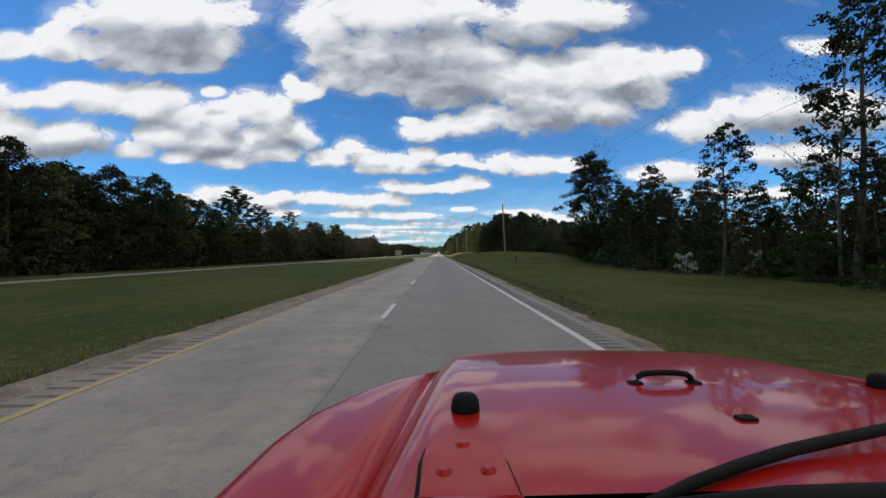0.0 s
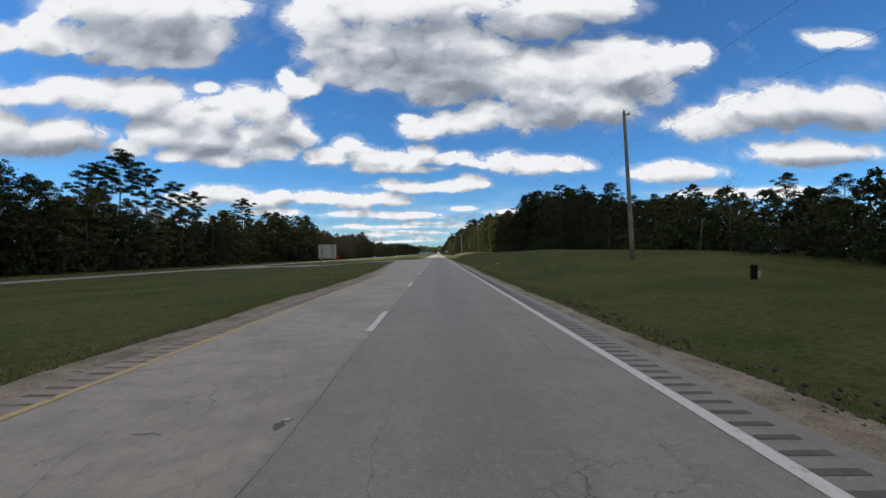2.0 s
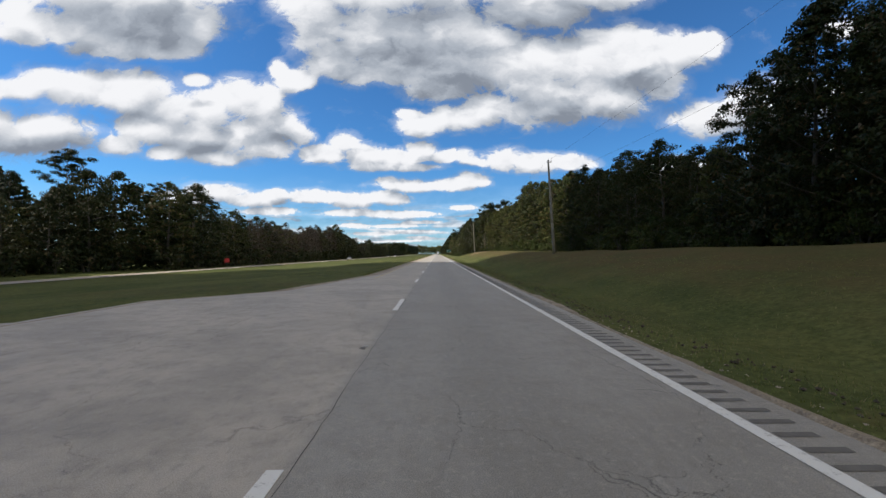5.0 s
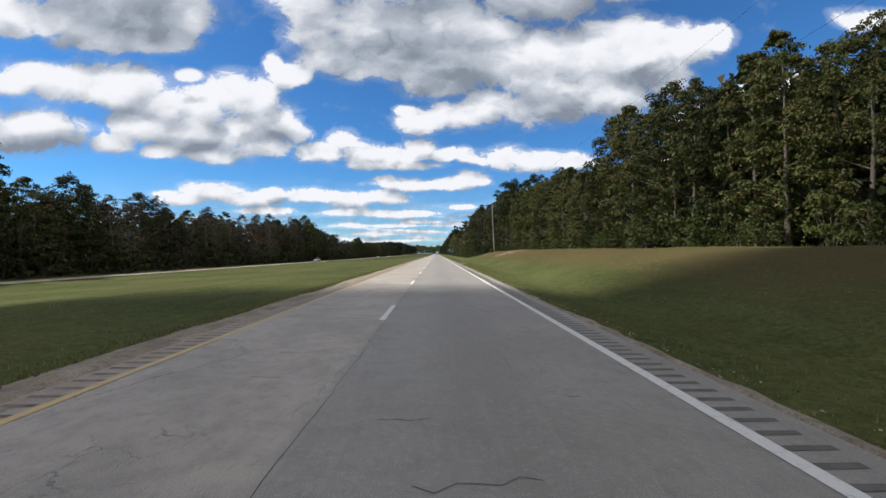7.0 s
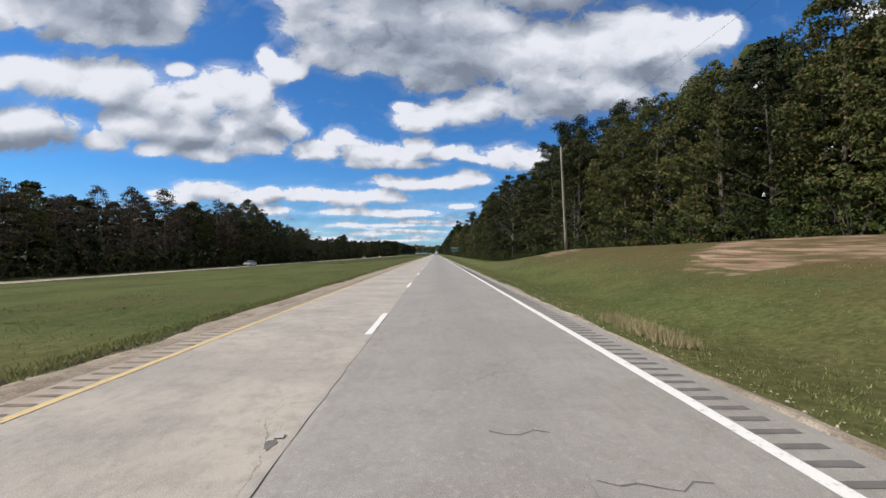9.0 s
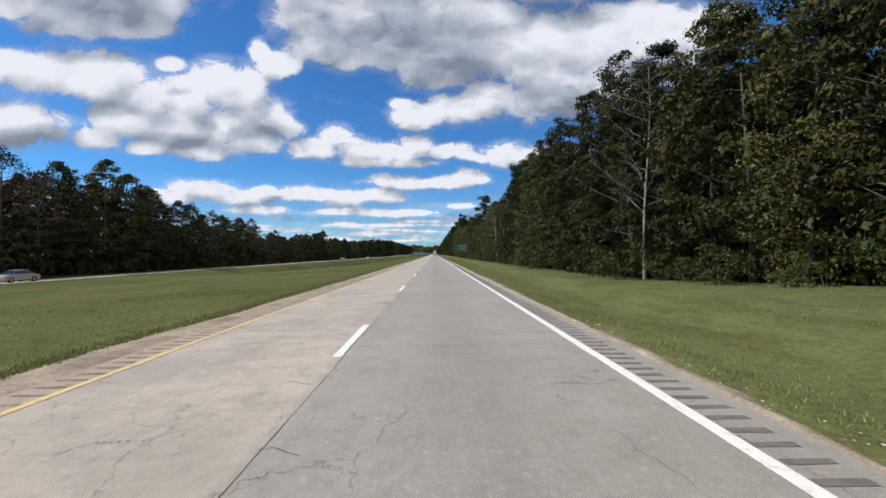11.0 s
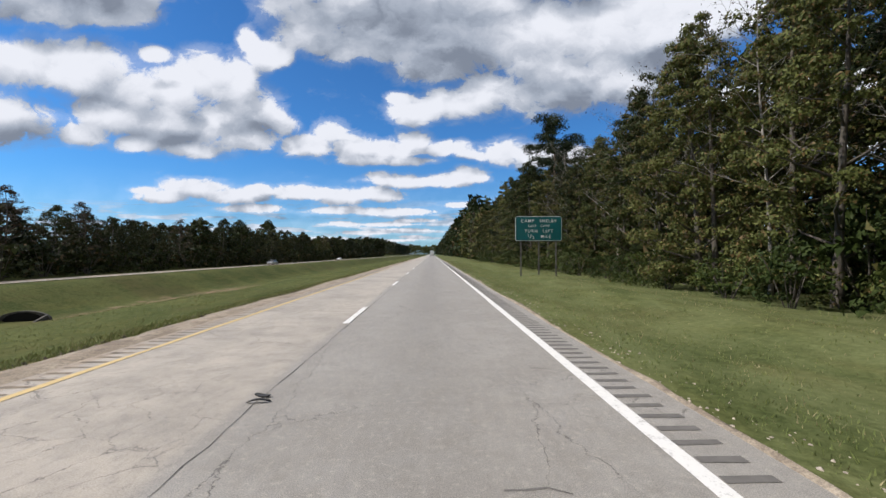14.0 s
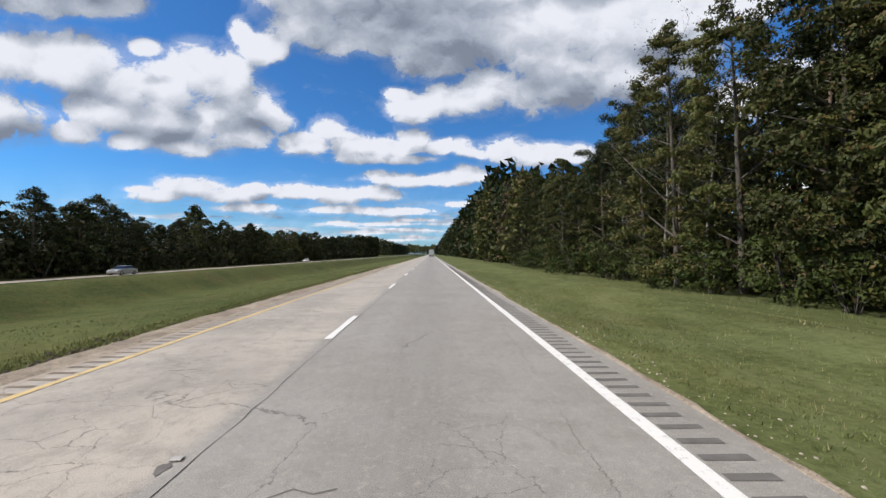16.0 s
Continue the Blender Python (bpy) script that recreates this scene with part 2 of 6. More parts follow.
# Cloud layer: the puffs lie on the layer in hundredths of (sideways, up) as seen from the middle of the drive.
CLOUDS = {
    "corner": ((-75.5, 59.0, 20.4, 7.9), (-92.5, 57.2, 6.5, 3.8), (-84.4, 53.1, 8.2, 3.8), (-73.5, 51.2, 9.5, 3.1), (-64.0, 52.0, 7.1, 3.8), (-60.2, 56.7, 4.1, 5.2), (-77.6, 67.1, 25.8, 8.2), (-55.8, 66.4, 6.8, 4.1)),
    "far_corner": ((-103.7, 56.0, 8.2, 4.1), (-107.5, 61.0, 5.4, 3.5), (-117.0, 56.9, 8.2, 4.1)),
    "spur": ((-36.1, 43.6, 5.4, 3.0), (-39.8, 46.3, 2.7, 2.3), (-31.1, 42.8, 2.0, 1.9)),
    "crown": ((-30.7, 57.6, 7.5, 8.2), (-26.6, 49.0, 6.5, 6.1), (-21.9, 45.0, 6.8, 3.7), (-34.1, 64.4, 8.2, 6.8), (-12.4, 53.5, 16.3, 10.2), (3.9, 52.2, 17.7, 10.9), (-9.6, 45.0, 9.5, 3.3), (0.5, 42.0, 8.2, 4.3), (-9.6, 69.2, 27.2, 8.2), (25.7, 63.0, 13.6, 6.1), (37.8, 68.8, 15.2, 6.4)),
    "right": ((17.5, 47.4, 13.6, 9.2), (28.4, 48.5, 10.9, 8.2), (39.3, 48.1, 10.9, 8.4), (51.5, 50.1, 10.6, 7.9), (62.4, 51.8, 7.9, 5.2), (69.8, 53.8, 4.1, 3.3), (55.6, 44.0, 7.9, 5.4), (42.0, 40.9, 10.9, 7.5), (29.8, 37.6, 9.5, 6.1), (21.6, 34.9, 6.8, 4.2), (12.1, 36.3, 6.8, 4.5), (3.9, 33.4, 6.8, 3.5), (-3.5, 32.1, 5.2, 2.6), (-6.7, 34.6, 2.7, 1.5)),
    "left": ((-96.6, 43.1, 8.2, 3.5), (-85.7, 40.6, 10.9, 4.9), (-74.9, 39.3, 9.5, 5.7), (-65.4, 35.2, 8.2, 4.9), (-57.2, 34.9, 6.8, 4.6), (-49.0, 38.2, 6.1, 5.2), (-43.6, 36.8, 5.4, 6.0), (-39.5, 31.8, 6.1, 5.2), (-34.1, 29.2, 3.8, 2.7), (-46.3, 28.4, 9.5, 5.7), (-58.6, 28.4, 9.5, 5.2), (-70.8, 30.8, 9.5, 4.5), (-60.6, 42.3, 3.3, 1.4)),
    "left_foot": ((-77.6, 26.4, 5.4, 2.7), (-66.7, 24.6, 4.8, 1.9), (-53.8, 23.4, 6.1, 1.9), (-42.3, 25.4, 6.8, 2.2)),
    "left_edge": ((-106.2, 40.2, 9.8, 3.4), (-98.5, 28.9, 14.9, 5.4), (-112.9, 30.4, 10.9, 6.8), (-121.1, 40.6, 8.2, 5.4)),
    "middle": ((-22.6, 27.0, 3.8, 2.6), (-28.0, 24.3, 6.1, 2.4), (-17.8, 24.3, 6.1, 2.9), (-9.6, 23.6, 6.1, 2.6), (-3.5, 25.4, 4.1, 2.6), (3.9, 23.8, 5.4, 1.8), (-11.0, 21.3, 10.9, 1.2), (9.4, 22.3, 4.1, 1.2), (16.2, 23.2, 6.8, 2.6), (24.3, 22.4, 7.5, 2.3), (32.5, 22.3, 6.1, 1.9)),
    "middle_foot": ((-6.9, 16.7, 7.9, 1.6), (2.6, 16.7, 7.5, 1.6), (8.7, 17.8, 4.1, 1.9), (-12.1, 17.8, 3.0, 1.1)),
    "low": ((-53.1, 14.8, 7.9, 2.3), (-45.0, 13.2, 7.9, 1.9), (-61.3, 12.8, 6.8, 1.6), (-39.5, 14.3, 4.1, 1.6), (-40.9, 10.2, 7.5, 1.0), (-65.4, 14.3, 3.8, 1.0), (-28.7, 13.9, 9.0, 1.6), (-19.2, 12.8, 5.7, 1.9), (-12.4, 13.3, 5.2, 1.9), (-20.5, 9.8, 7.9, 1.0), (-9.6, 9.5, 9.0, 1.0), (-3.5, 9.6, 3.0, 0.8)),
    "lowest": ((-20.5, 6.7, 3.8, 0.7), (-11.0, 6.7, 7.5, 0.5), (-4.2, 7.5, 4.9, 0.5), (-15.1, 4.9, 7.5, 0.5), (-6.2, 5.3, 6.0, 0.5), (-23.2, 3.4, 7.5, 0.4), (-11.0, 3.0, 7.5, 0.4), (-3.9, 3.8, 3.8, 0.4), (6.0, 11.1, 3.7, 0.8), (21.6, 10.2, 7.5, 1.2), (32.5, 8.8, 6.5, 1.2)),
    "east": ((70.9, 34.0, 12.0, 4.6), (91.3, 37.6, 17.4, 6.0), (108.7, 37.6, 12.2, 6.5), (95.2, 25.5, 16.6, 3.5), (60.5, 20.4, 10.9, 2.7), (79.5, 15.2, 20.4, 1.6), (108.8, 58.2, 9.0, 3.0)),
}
# grey cores of the same layer, their shade painted into its colour
GREY_CORES = ((-75.5, 57.6, 19.0, 7.1), (-65.4, 52.9, 8.2, 3.0), (-7.6, 51.2, 22.4, 9.5), (3.9, 42.0, 10.9, 4.1), (25.7, 61.0, 16.3, 6.1), (29.8, 35.2, 11.5, 3.4), (51.5, 42.0, 7.5, 3.4), (-93.9, 26.0, 14.9, 3.0), (-61.3, 26.0, 9.5, 1.9), (-40.9, 28.1, 7.5, 2.3), (-77.6, 33.2, 8.2, 2.4), (96.3, 34.5, 20.4, 2.7), (96.3, 23.6, 16.3, 1.6))


def cloud_material():
    n = Nodes("cumulus")
    p = n.place()
    sep = n.add("ShaderNodeSeparateXYZ", Vector=p)
    depth = n.math("SUBTRACT", sep.outputs[1], 250.0)
    u = n.math("DIVIDE", sep.outputs[0], depth)
    v = n.math("DIVIDE", n.math("SUBTRACT", sep.outputs[2], EYE), depth)
    # heaps shrink with distance, down towards the horizon
    w = n.math("MAXIMUM", n.math("ADD", v, 0.10), 0.04)
    side = n.math("MULTIPLY", u, 0.7)
    span = n.math("SQRT", n.math("ADD", n.math("MULTIPLY", side, side), n.math("MULTIPLY", w, w)))
    q = n.add("ShaderNodeCombineXYZ", X=n.math("ARCTAN2", side, w), Y=n.math("LOGARITHM", span, 2.718), Z=0.0).outputs[0]
    bend = n.add("ShaderNodeTexNoise", Vector=q, Scale=9.0, Detail=5.0, Roughness=0.6).outputs[1]
    q = n.vec("ADD", q, n.vec("MULTIPLY", n.vec("SUBTRACT", bend, (0.5, 0.5, 0.5)), (0.16, 0.16, 0.0)))

    def heap(at, scale, detail):
        c = n.add("ShaderNodeTexVoronoi", Vector=at, Scale=scale, Detail=detail, Roughness=0.55)
        c.feature = "SMOOTH_F1"
        n.put(c, "Smoothness", 0.35)
        return n.math("SUBTRACT", 0.45, c.outputs[0])

    fine = heap(q, 8.0, 3.0)
    round_ = heap(q, 8.0, 1.0)
    lifted = heap(n.vec("ADD", q, (-0.028, 0.040, 0.0)), 8.0, 1.0)
    wisp = n.math("SUBTRACT", n.noise(q, 6.0, 9, 0.62), 0.5)
    soft = n.math("SUBTRACT", n.noise(q, 3.0, 3, 0.5), 0.5)
    field = {}
    for name in ("puff", "relief", "dense"):
        a = n.add("ShaderNodeAttribute")
        a.attribute_name = name
        field[name] = a.outputs["Fac"]
    crisp = n.math("SUBTRACT", n.noise(q, 26.0, 8, 0.62), 0.5)
    thick = n.math("ADD", field["puff"], n.math("MULTIPLY", fine, 0.45))
    thick = n.math("ADD", thick, n.math("MULTIPLY", wisp, 1.9))
    thick = n.math("ADD", thick, n.math("MULTIPLY", crisp, 1.7))
    cover = n.ramp(thick, -0.58, 0.12)
    veil = n.math("MULTIPLY", n.ramp(n.math("ADD", thick, n.math("MULTIPLY", wisp, 1.2)), -1.35, -0.25), 0.26)
    cover = n.math("MAXIMUM", cover, veil)
    # painted light: undersides and dense parts are grey, tops and the side towards the sun white
    core = n.math("MULTIPLY", field["dense"], 0.72)
    core = n.math("ADD", core, n.math("MULTIPLY", soft, 0.6))
    core = n.math("SUBTRACT", core, n.math("MULTIPLY", wisp, 0.7))
    core = n.math("SUBTRACT", core, n.math("MULTIPLY", crisp, 0.65))
    core = n.math("SUBTRACT", core, n.math("MULTIPLY", field["relief"], 0.68))
    core = n.math("SUBTRACT", core, n.math("MULTIPLY", n.math("SUBTRACT", round_, lifted), 0.7))
    col = n.mix(n.ramp(core, -0.62, 0.62), (1.02, 1.04, 1.07), (0.46, 0.515, 0.59))
    col = n.mix(n.ramp(core, 0.42, 1.05), col, (0.27, 0.31, 0.375))
    # rows of small far puffs
    rows = n.noise(n.add("ShaderNodeCombineXYZ", X=n.math("MULTIPLY", u, 9.0), Y=n.math("MULTIPLY", v, 64.0), Z=2.0).outputs[0], 1.0, 7, 0.6)
    cover = n.math("MAXIMUM", cover, n.math("MULTIPLY", n.ramp(rows, 0.46, 0.60), n.ramp(v, 0.07, 0.15, 0.85, 0.0)))
    # haze low over the horizon, painted onto the sheet as a pale tint
    far = n.math("MULTIPLY", n.ramp(v, 0.0, 0.22, 1.0, 0.0), 0.40)
    col = n.mix(n.math("MULTIPLY", far, n.math("SUBTRACT", 1.0, cover)), col, (0.50, 0.66, 0.86))
    cover = n.math("MAXIMUM", cover, far)
    glow = n.add("ShaderNodeEmission", Color=col, Strength=CLOUD_GLOW)
    clear = n.add("ShaderNodeBsdfTransparent")
    m = n.add("ShaderNodeMixShader", i0=cover, i1=clear.outputs[0], i2=glow.outputs[0])
    out = n.add("ShaderNodeOutputMaterial")
    n.t.links.new(m.outputs[0], out.inputs[0])
    return n.mat


def overhead_material():
    n = Nodes("overhead_cloud_fill")
    p = n.place()
    fine = n.noise(p, 0.006, 8, 0.6)
    puff = n.add("ShaderNodeAttribute")
    puff.attribute_name = "puff"
    thick = n.math("ADD", puff.outputs["Fac"], n.math("MULTIPLY", n.math("SUBTRACT", fine, 0.5), 1.7))
    col = n.mix(n.ramp(thick, 0.2, 1.6), (0.90, 0.86, 0.80), (0.62, 0.60, 0.57))
    # glow of the unseen layer, added to lift and whiten the ambient light
    glow = n.add("ShaderNodeEmission", Color=col, Strength=0.9)
    clear = n.add("ShaderNodeBsdfTransparent")
    m = n.add("ShaderNodeMixShader", i0=n.ramp(thick, 0.0, 0.3), i1=clear.outputs[0], i2=glow.outputs[0])
    out = n.add("ShaderNodeOutputMaterial")
    n.t.links.new(m.outputs[0], out.inputs[0])
    return n.mat


ASPHALT = asphalt_material("old_asphalt")
ASPHALT_FAR = asphalt_material("pale_asphalt", (0.30, 0.28, 0.25), (0.30, 0.28, 0.25), cracks=False)
GRASS, DIRT = grass_material(), dirt_material()
WHITE_PAINT = paint_material("white_road_paint", (0.72, 0.71, 0.68), 0.55)
YELLOW_PAINT = paint_material("yellow_road_paint", (0.58, 0.43, 0.19), 0.85)
GROOVE = plain("milled_groove_asphalt", (0.13, 0.122, 0.112), 0.9)
GROOVE_SANDY = plain("groove_filled_with_sand", (0.20, 0.162, 0.12), 0.95, 0.4, 3.0)
CRACK = plain("crack_filler", (0.022, 0.021, 0.02), 0.8)
LEAF_OAK = leaf_material("oak_leaves", (0.008, 0.014, 0.004), (0.050, 0.068, 0.017), (0.085, 0.060, 0.026), 0.12)
LEAF_GUM = leaf_material("gum_leaves", (0.022, 0.036, 0.009), (0.128, 0.142, 0.038), (0.13, 0.088, 0.036), 0.16)
LEAF_PINE = leaf_material("pine_needles", (0.009, 0.018, 0.007), (0.032, 0.047, 0.016), (0.07, 0.055, 0.022), 0.05)
LEAF_DRY = leaf_material("autumn_leaves", (0.036, 0.030, 0.023), (0.085, 0.070, 0.050), (0.10, 0.062, 0.034), 0.2)
LEAF_SHRUB = leaf_material("shrub_leaves", (0.016, 0.030, 0.007), (0.070, 0.092, 0.020), (0.10, 0.09, 0.03), 0.05)
BLOOM = leaf_material("white_bloom", (0.45, 0.44, 0.38), (0.7, 0.68, 0.62), (0.4, 0.36, 0.26), 0.2)
BLADES = leaf_material("grass_blades", (0.12, 0.155, 0.045), (0.22, 0.245, 0.085), (0.32, 0.28, 0.15), 0.18)
STRAW = leaf_material("dry_grass_blades", (0.26, 0.22, 0.12), (0.40, 0.35, 0.2), (0.45, 0.38, 0.2), 0.2)
BARK = bark_material("grey_brown_bark", (0.05, 0.041, 0.033), (0.13, 0.11, 0.09))
BARK_PINE = bark_material("pine_bark", (0.09, 0.06, 0.042), (0.24, 0.17, 0.12))
BARK_PALE = bark_material("pale_bark", (0.15, 0.135, 0.115), (0.34, 0.31, 0.27))
POLE_WOOD = bark_material("weathered_pole_wood", (0.17, 0.15, 0.125), (0.33, 0.30, 0.26))
STEEL = plain("galvanized_steel", (0.42, 0.42, 0.41), 0.45, Metallic=0.6)
DARK_STEEL = plain("dark_steel_post", (0.12, 0.11, 0.10), 0.6, Metallic=0.3)
SIGN_GREEN = plain("green_sign_sheeting", (0.004, 0.10, 0.105), 0.35, 0.12, 1.5)
SIGN_WHITE = plain("white_sign_sheeting", (0.75, 0.77, 0.75), 0.4, 0.06)
ALUMINIUM = plain("dull_sign_back", (0.42, 0.40, 0.37), 0.55, 0.2, 2.0, Metallic=0.2)
BLACK = plain("black_rubber", (0.006, 0.006, 0.0065), 0.7, 0.3, Specular_IOR_Level=0.22)
WIRE = plain("black_cable", (0.02, 0.02, 0.02), 0.6)


# ---- building helpers ----
def finish(bm, material, smooth=False, name="part"):
    me = bpy.data.meshes.new(name)
    bm.to_mesh(me)
    bm.free()
    me.materials.append(material)
    if smooth:
        me.polygons.foreach_set("use_smooth", [True] * len(me.polygons))
    return me


def part(name, bm, material, parent=None, label="", smooth=False):
    ob = new(name, finish(bm, material, smooth, name))
    if parent is not None:
        ob.parent = parent
    if label:
        ob["label"] = label
    return ob


def raw(name, verts, faces, material, parent=None, smooth=False):
    me = bpy.data.meshes.new(name)
    me.from_pydata(verts, [], faces)
    me.materials.append(material)
    if smooth:
        me.polygons.foreach_set("use_smooth", [True] * len(me.polygons))
    ob = new(name, me)
    if parent is not None:
        ob.parent = parent
    return ob


def quads(name, corners, material, parent=None):
    """Loose faces from an array of shape (count, corners, 3)."""
    c = np.asarray(corners, dtype=np.float32)
    k, m = c.shape[:2]
    me = bpy.data.meshes.new(name)
    me.vertices.add(m * k)
    me.vertices.foreach_set("co", c.reshape(-1))
    me.loops.add(m * k)
    me.loops.foreach_set("vertex_index", np.arange(m * k, dtype=np.int32))
    me.polygons.add(k)
    me.polygons.foreach_set("loop_start", np.arange(0, m * k, m, dtype=np.int32))
    me.update(calc_edges=True)
    me.materials.append(material)
    return me


def tube(bm, points, radii, sides=8, cap=True):
    """A tapered tube along points."""
    rings = []
    pts = [Vector(p) for p in points]
    for i, p in enumerate(pts):
        d = (pts[min(i + 1, len(pts) - 1)] - pts[max(i - 1, 0)]).normalized()
        a = d.cross(Vector((0, 0, 1)) if abs(d.z) < 0.9 else Vector((1, 0, 0))).normalized()
        b = d.cross(a)
        rings.append([bm.verts.new(p + (a * math.cos(k * math.tau / sides) + b * math.sin(k * math.tau / sides)) * radii[i]) for k in range(sides)])
    for r, s in zip(rings, rings[1:]):
        for k in range(sides):
            bm.faces.new((r[k], r[(k + 1) % sides], s[(k + 1) % sides], s[k]))
    if cap:
        bm.faces.new(rings[0][::-1])
        bm.faces.new(rings[-1])
    return bm


def box(bm, lo, hi, bevel=0.0):
    m = Matrix.LocRotScale([(a + b) / 2 for a, b in zip(lo, hi)], None, [b - a for a, b in zip(lo, hi)])
    made = bmesh.ops.create_cube(bm, size=1, matrix=m)
    if bevel:
        edges = list({e for v in made["verts"] for e in v.link_edges})
        bmesh.ops.bevel(bm, geom=edges, offset=bevel, segments=2, affect="EDGES", profile=0.5)
    return bm


def thing(name, label, category, group="", at=None):
    ob = tagged(new(name), label, category, group)
    if at is not None:
        ob.matrix_basis = at
    return ob


def lerp(table, x):
    return float(np.interp(x, [a for a, _ in table], [b for _, b in table]))


def smooth(x):
    x = min(1.0, max(0.0, x))
    return x * x * (3 - 2 * x)


# ---- plan ----
X_WHITE, X_DASH, X_YELLOW = 2.88, -1.42, -4.38
NARROW = ((-99, 0.0), (355, 0.0), (385, 0.9), (455, 1.0), (9000, 1.0))      # the carriageway narrows on the median side
X_EDGE = 3.68                                   # right edge of the paving
DASH_PERIOD, DASH_LENGTH, DASH_START = 12.19, 3.05, -1.25
LEFT_ROAD = (-57.0, -46.0)
BANK = ((-200, -0.3), (60, -0.3), (80, 0.2), (92, 1.1), (105, 2.0), (130, 2.35), (180, 2.1), (224, 1.95), (271, 2.3), (303, 2.5), (335, 2.2), (362, 0.2), (380, -0.6), (9000, -0.7))
WOOD_EDGE = ((-200, 25), (60, 26), (85, 31), (115, 27), (160, 25), (330, 24), (365, 19.5), (400, 17), (9000, 17))
EDGE_LEFT = ((-200, -5.15), (92, -5.15), (104, -5.6), (116, -6.5), (130, -7.6), (148, -8.5), (151, -10.5), (172, -10.5), (176, -7.2), (190, -5.15), (355, -5.15), (385, -4.95), (9000, -4.93))


def ground_z(x, y):
    """Height of the open ground."""
    if x >= 0:
        b = lerp(BANK, y)
        z = -0.035 - 0.30 * math.exp(-((x - 6.9) / 1.8) ** 2) * smooth((x - 3.9) / 1.5) + b * smooth((x - 5.0) / 13.0) * (1 - smooth((x - 60.0) / 40.0))
        z += 0.5 * math.exp(-((x - 8.2) / 2.6) ** 2) * smooth((y - 370) / 30)
        rough = smooth((x - 4) / 6)
    else:
        z = -0.035 - 1.605 * smooth((-6.0 - x) / 40.0) if x > -46 else -1.64 - 0.5 * smooth((-46.0 - x) / 11.0)
        if x > -45:
            z -= 0.25 * math.exp(-((x + 24) / 8.0) ** 2)
            # the median deepens into a drained hollow further on
            z -= 3.1 * smooth((y - 395) / 75) * math.exp(-((x + 36) / (5.5 if x < -36 else 20.0)) ** 2) * smooth((x + 45.5) / 4) * smooth((-6.5 - x) / 9)
        rough = smooth((lerp(EDGE_LEFT, y) - 0.4 - x) / 5) * smooth((x + 46) / 4) + (0.6 if x < -60 else 0)
    if rough > 0:
        z += 0.16 * rough * noise.noise(Vector((x * 0.16, y * 0.11, 3.0))) + 0.05 * rough * noise.noise(Vector((x * 0.7, y * 0.6, 1.0)))
    return z


# ---- ground and road ----
def build_ground():
    xs = [-4200, -2400, -1200, -600, -300, -180, -120, -95, -80, -70, -62, -58] + [-56 + 1.0 * i for i in range(11)]
    xs += [-44.5 + 1.5 * i for i in range(22)] + [-11.5 + 0.8 * i for i in range(9)] + [-4.4, -2, 0, 2]
    xs += [3.2 + 0.6 * i for i in range(12)] + [10.5 + 1.1 * i for i in range(20)] + [34, 40, 50, 70, 110, 200, 400, 900, 2000, 4200]
    ys = [-900, -300, -120, -80] + [-60 + 2.5 * i for i in range(270)] + [620 + 12 * i for i in range(40)] + [1110, 1200, 1400, 1800, 2600, 3400, 4600, 6500]
    verts, faces = [], []
    for y in ys:
        for x in xs:
            verts.append((x, y, ground_z(x, y)))
    w = len(xs)
    for j in range(len(ys) - 1):
        for i in range(w - 1):
            a = j * w + i
            faces.append((a, a + 1, a + w + 1, a + w))
    ob = raw("ground", verts, faces, GRASS, smooth=True)
    return tagged(ob, "green mown grass verge and median with patchy reddish bare soil", "ground", kind="structure")


def ribbon(ys, left, right, height):
    """Strip mesh between two edge functions."""
    verts, faces = [], []
    for y in ys:
        verts += [(left(y), y, height(left(y), y)), (right(y), y, height(right(y), y))]
    for i in range(len(ys) - 1):
        faces.append((2 * i, 2 * i + 1, 2 * i + 3, 2 * i + 2))
    return verts, faces


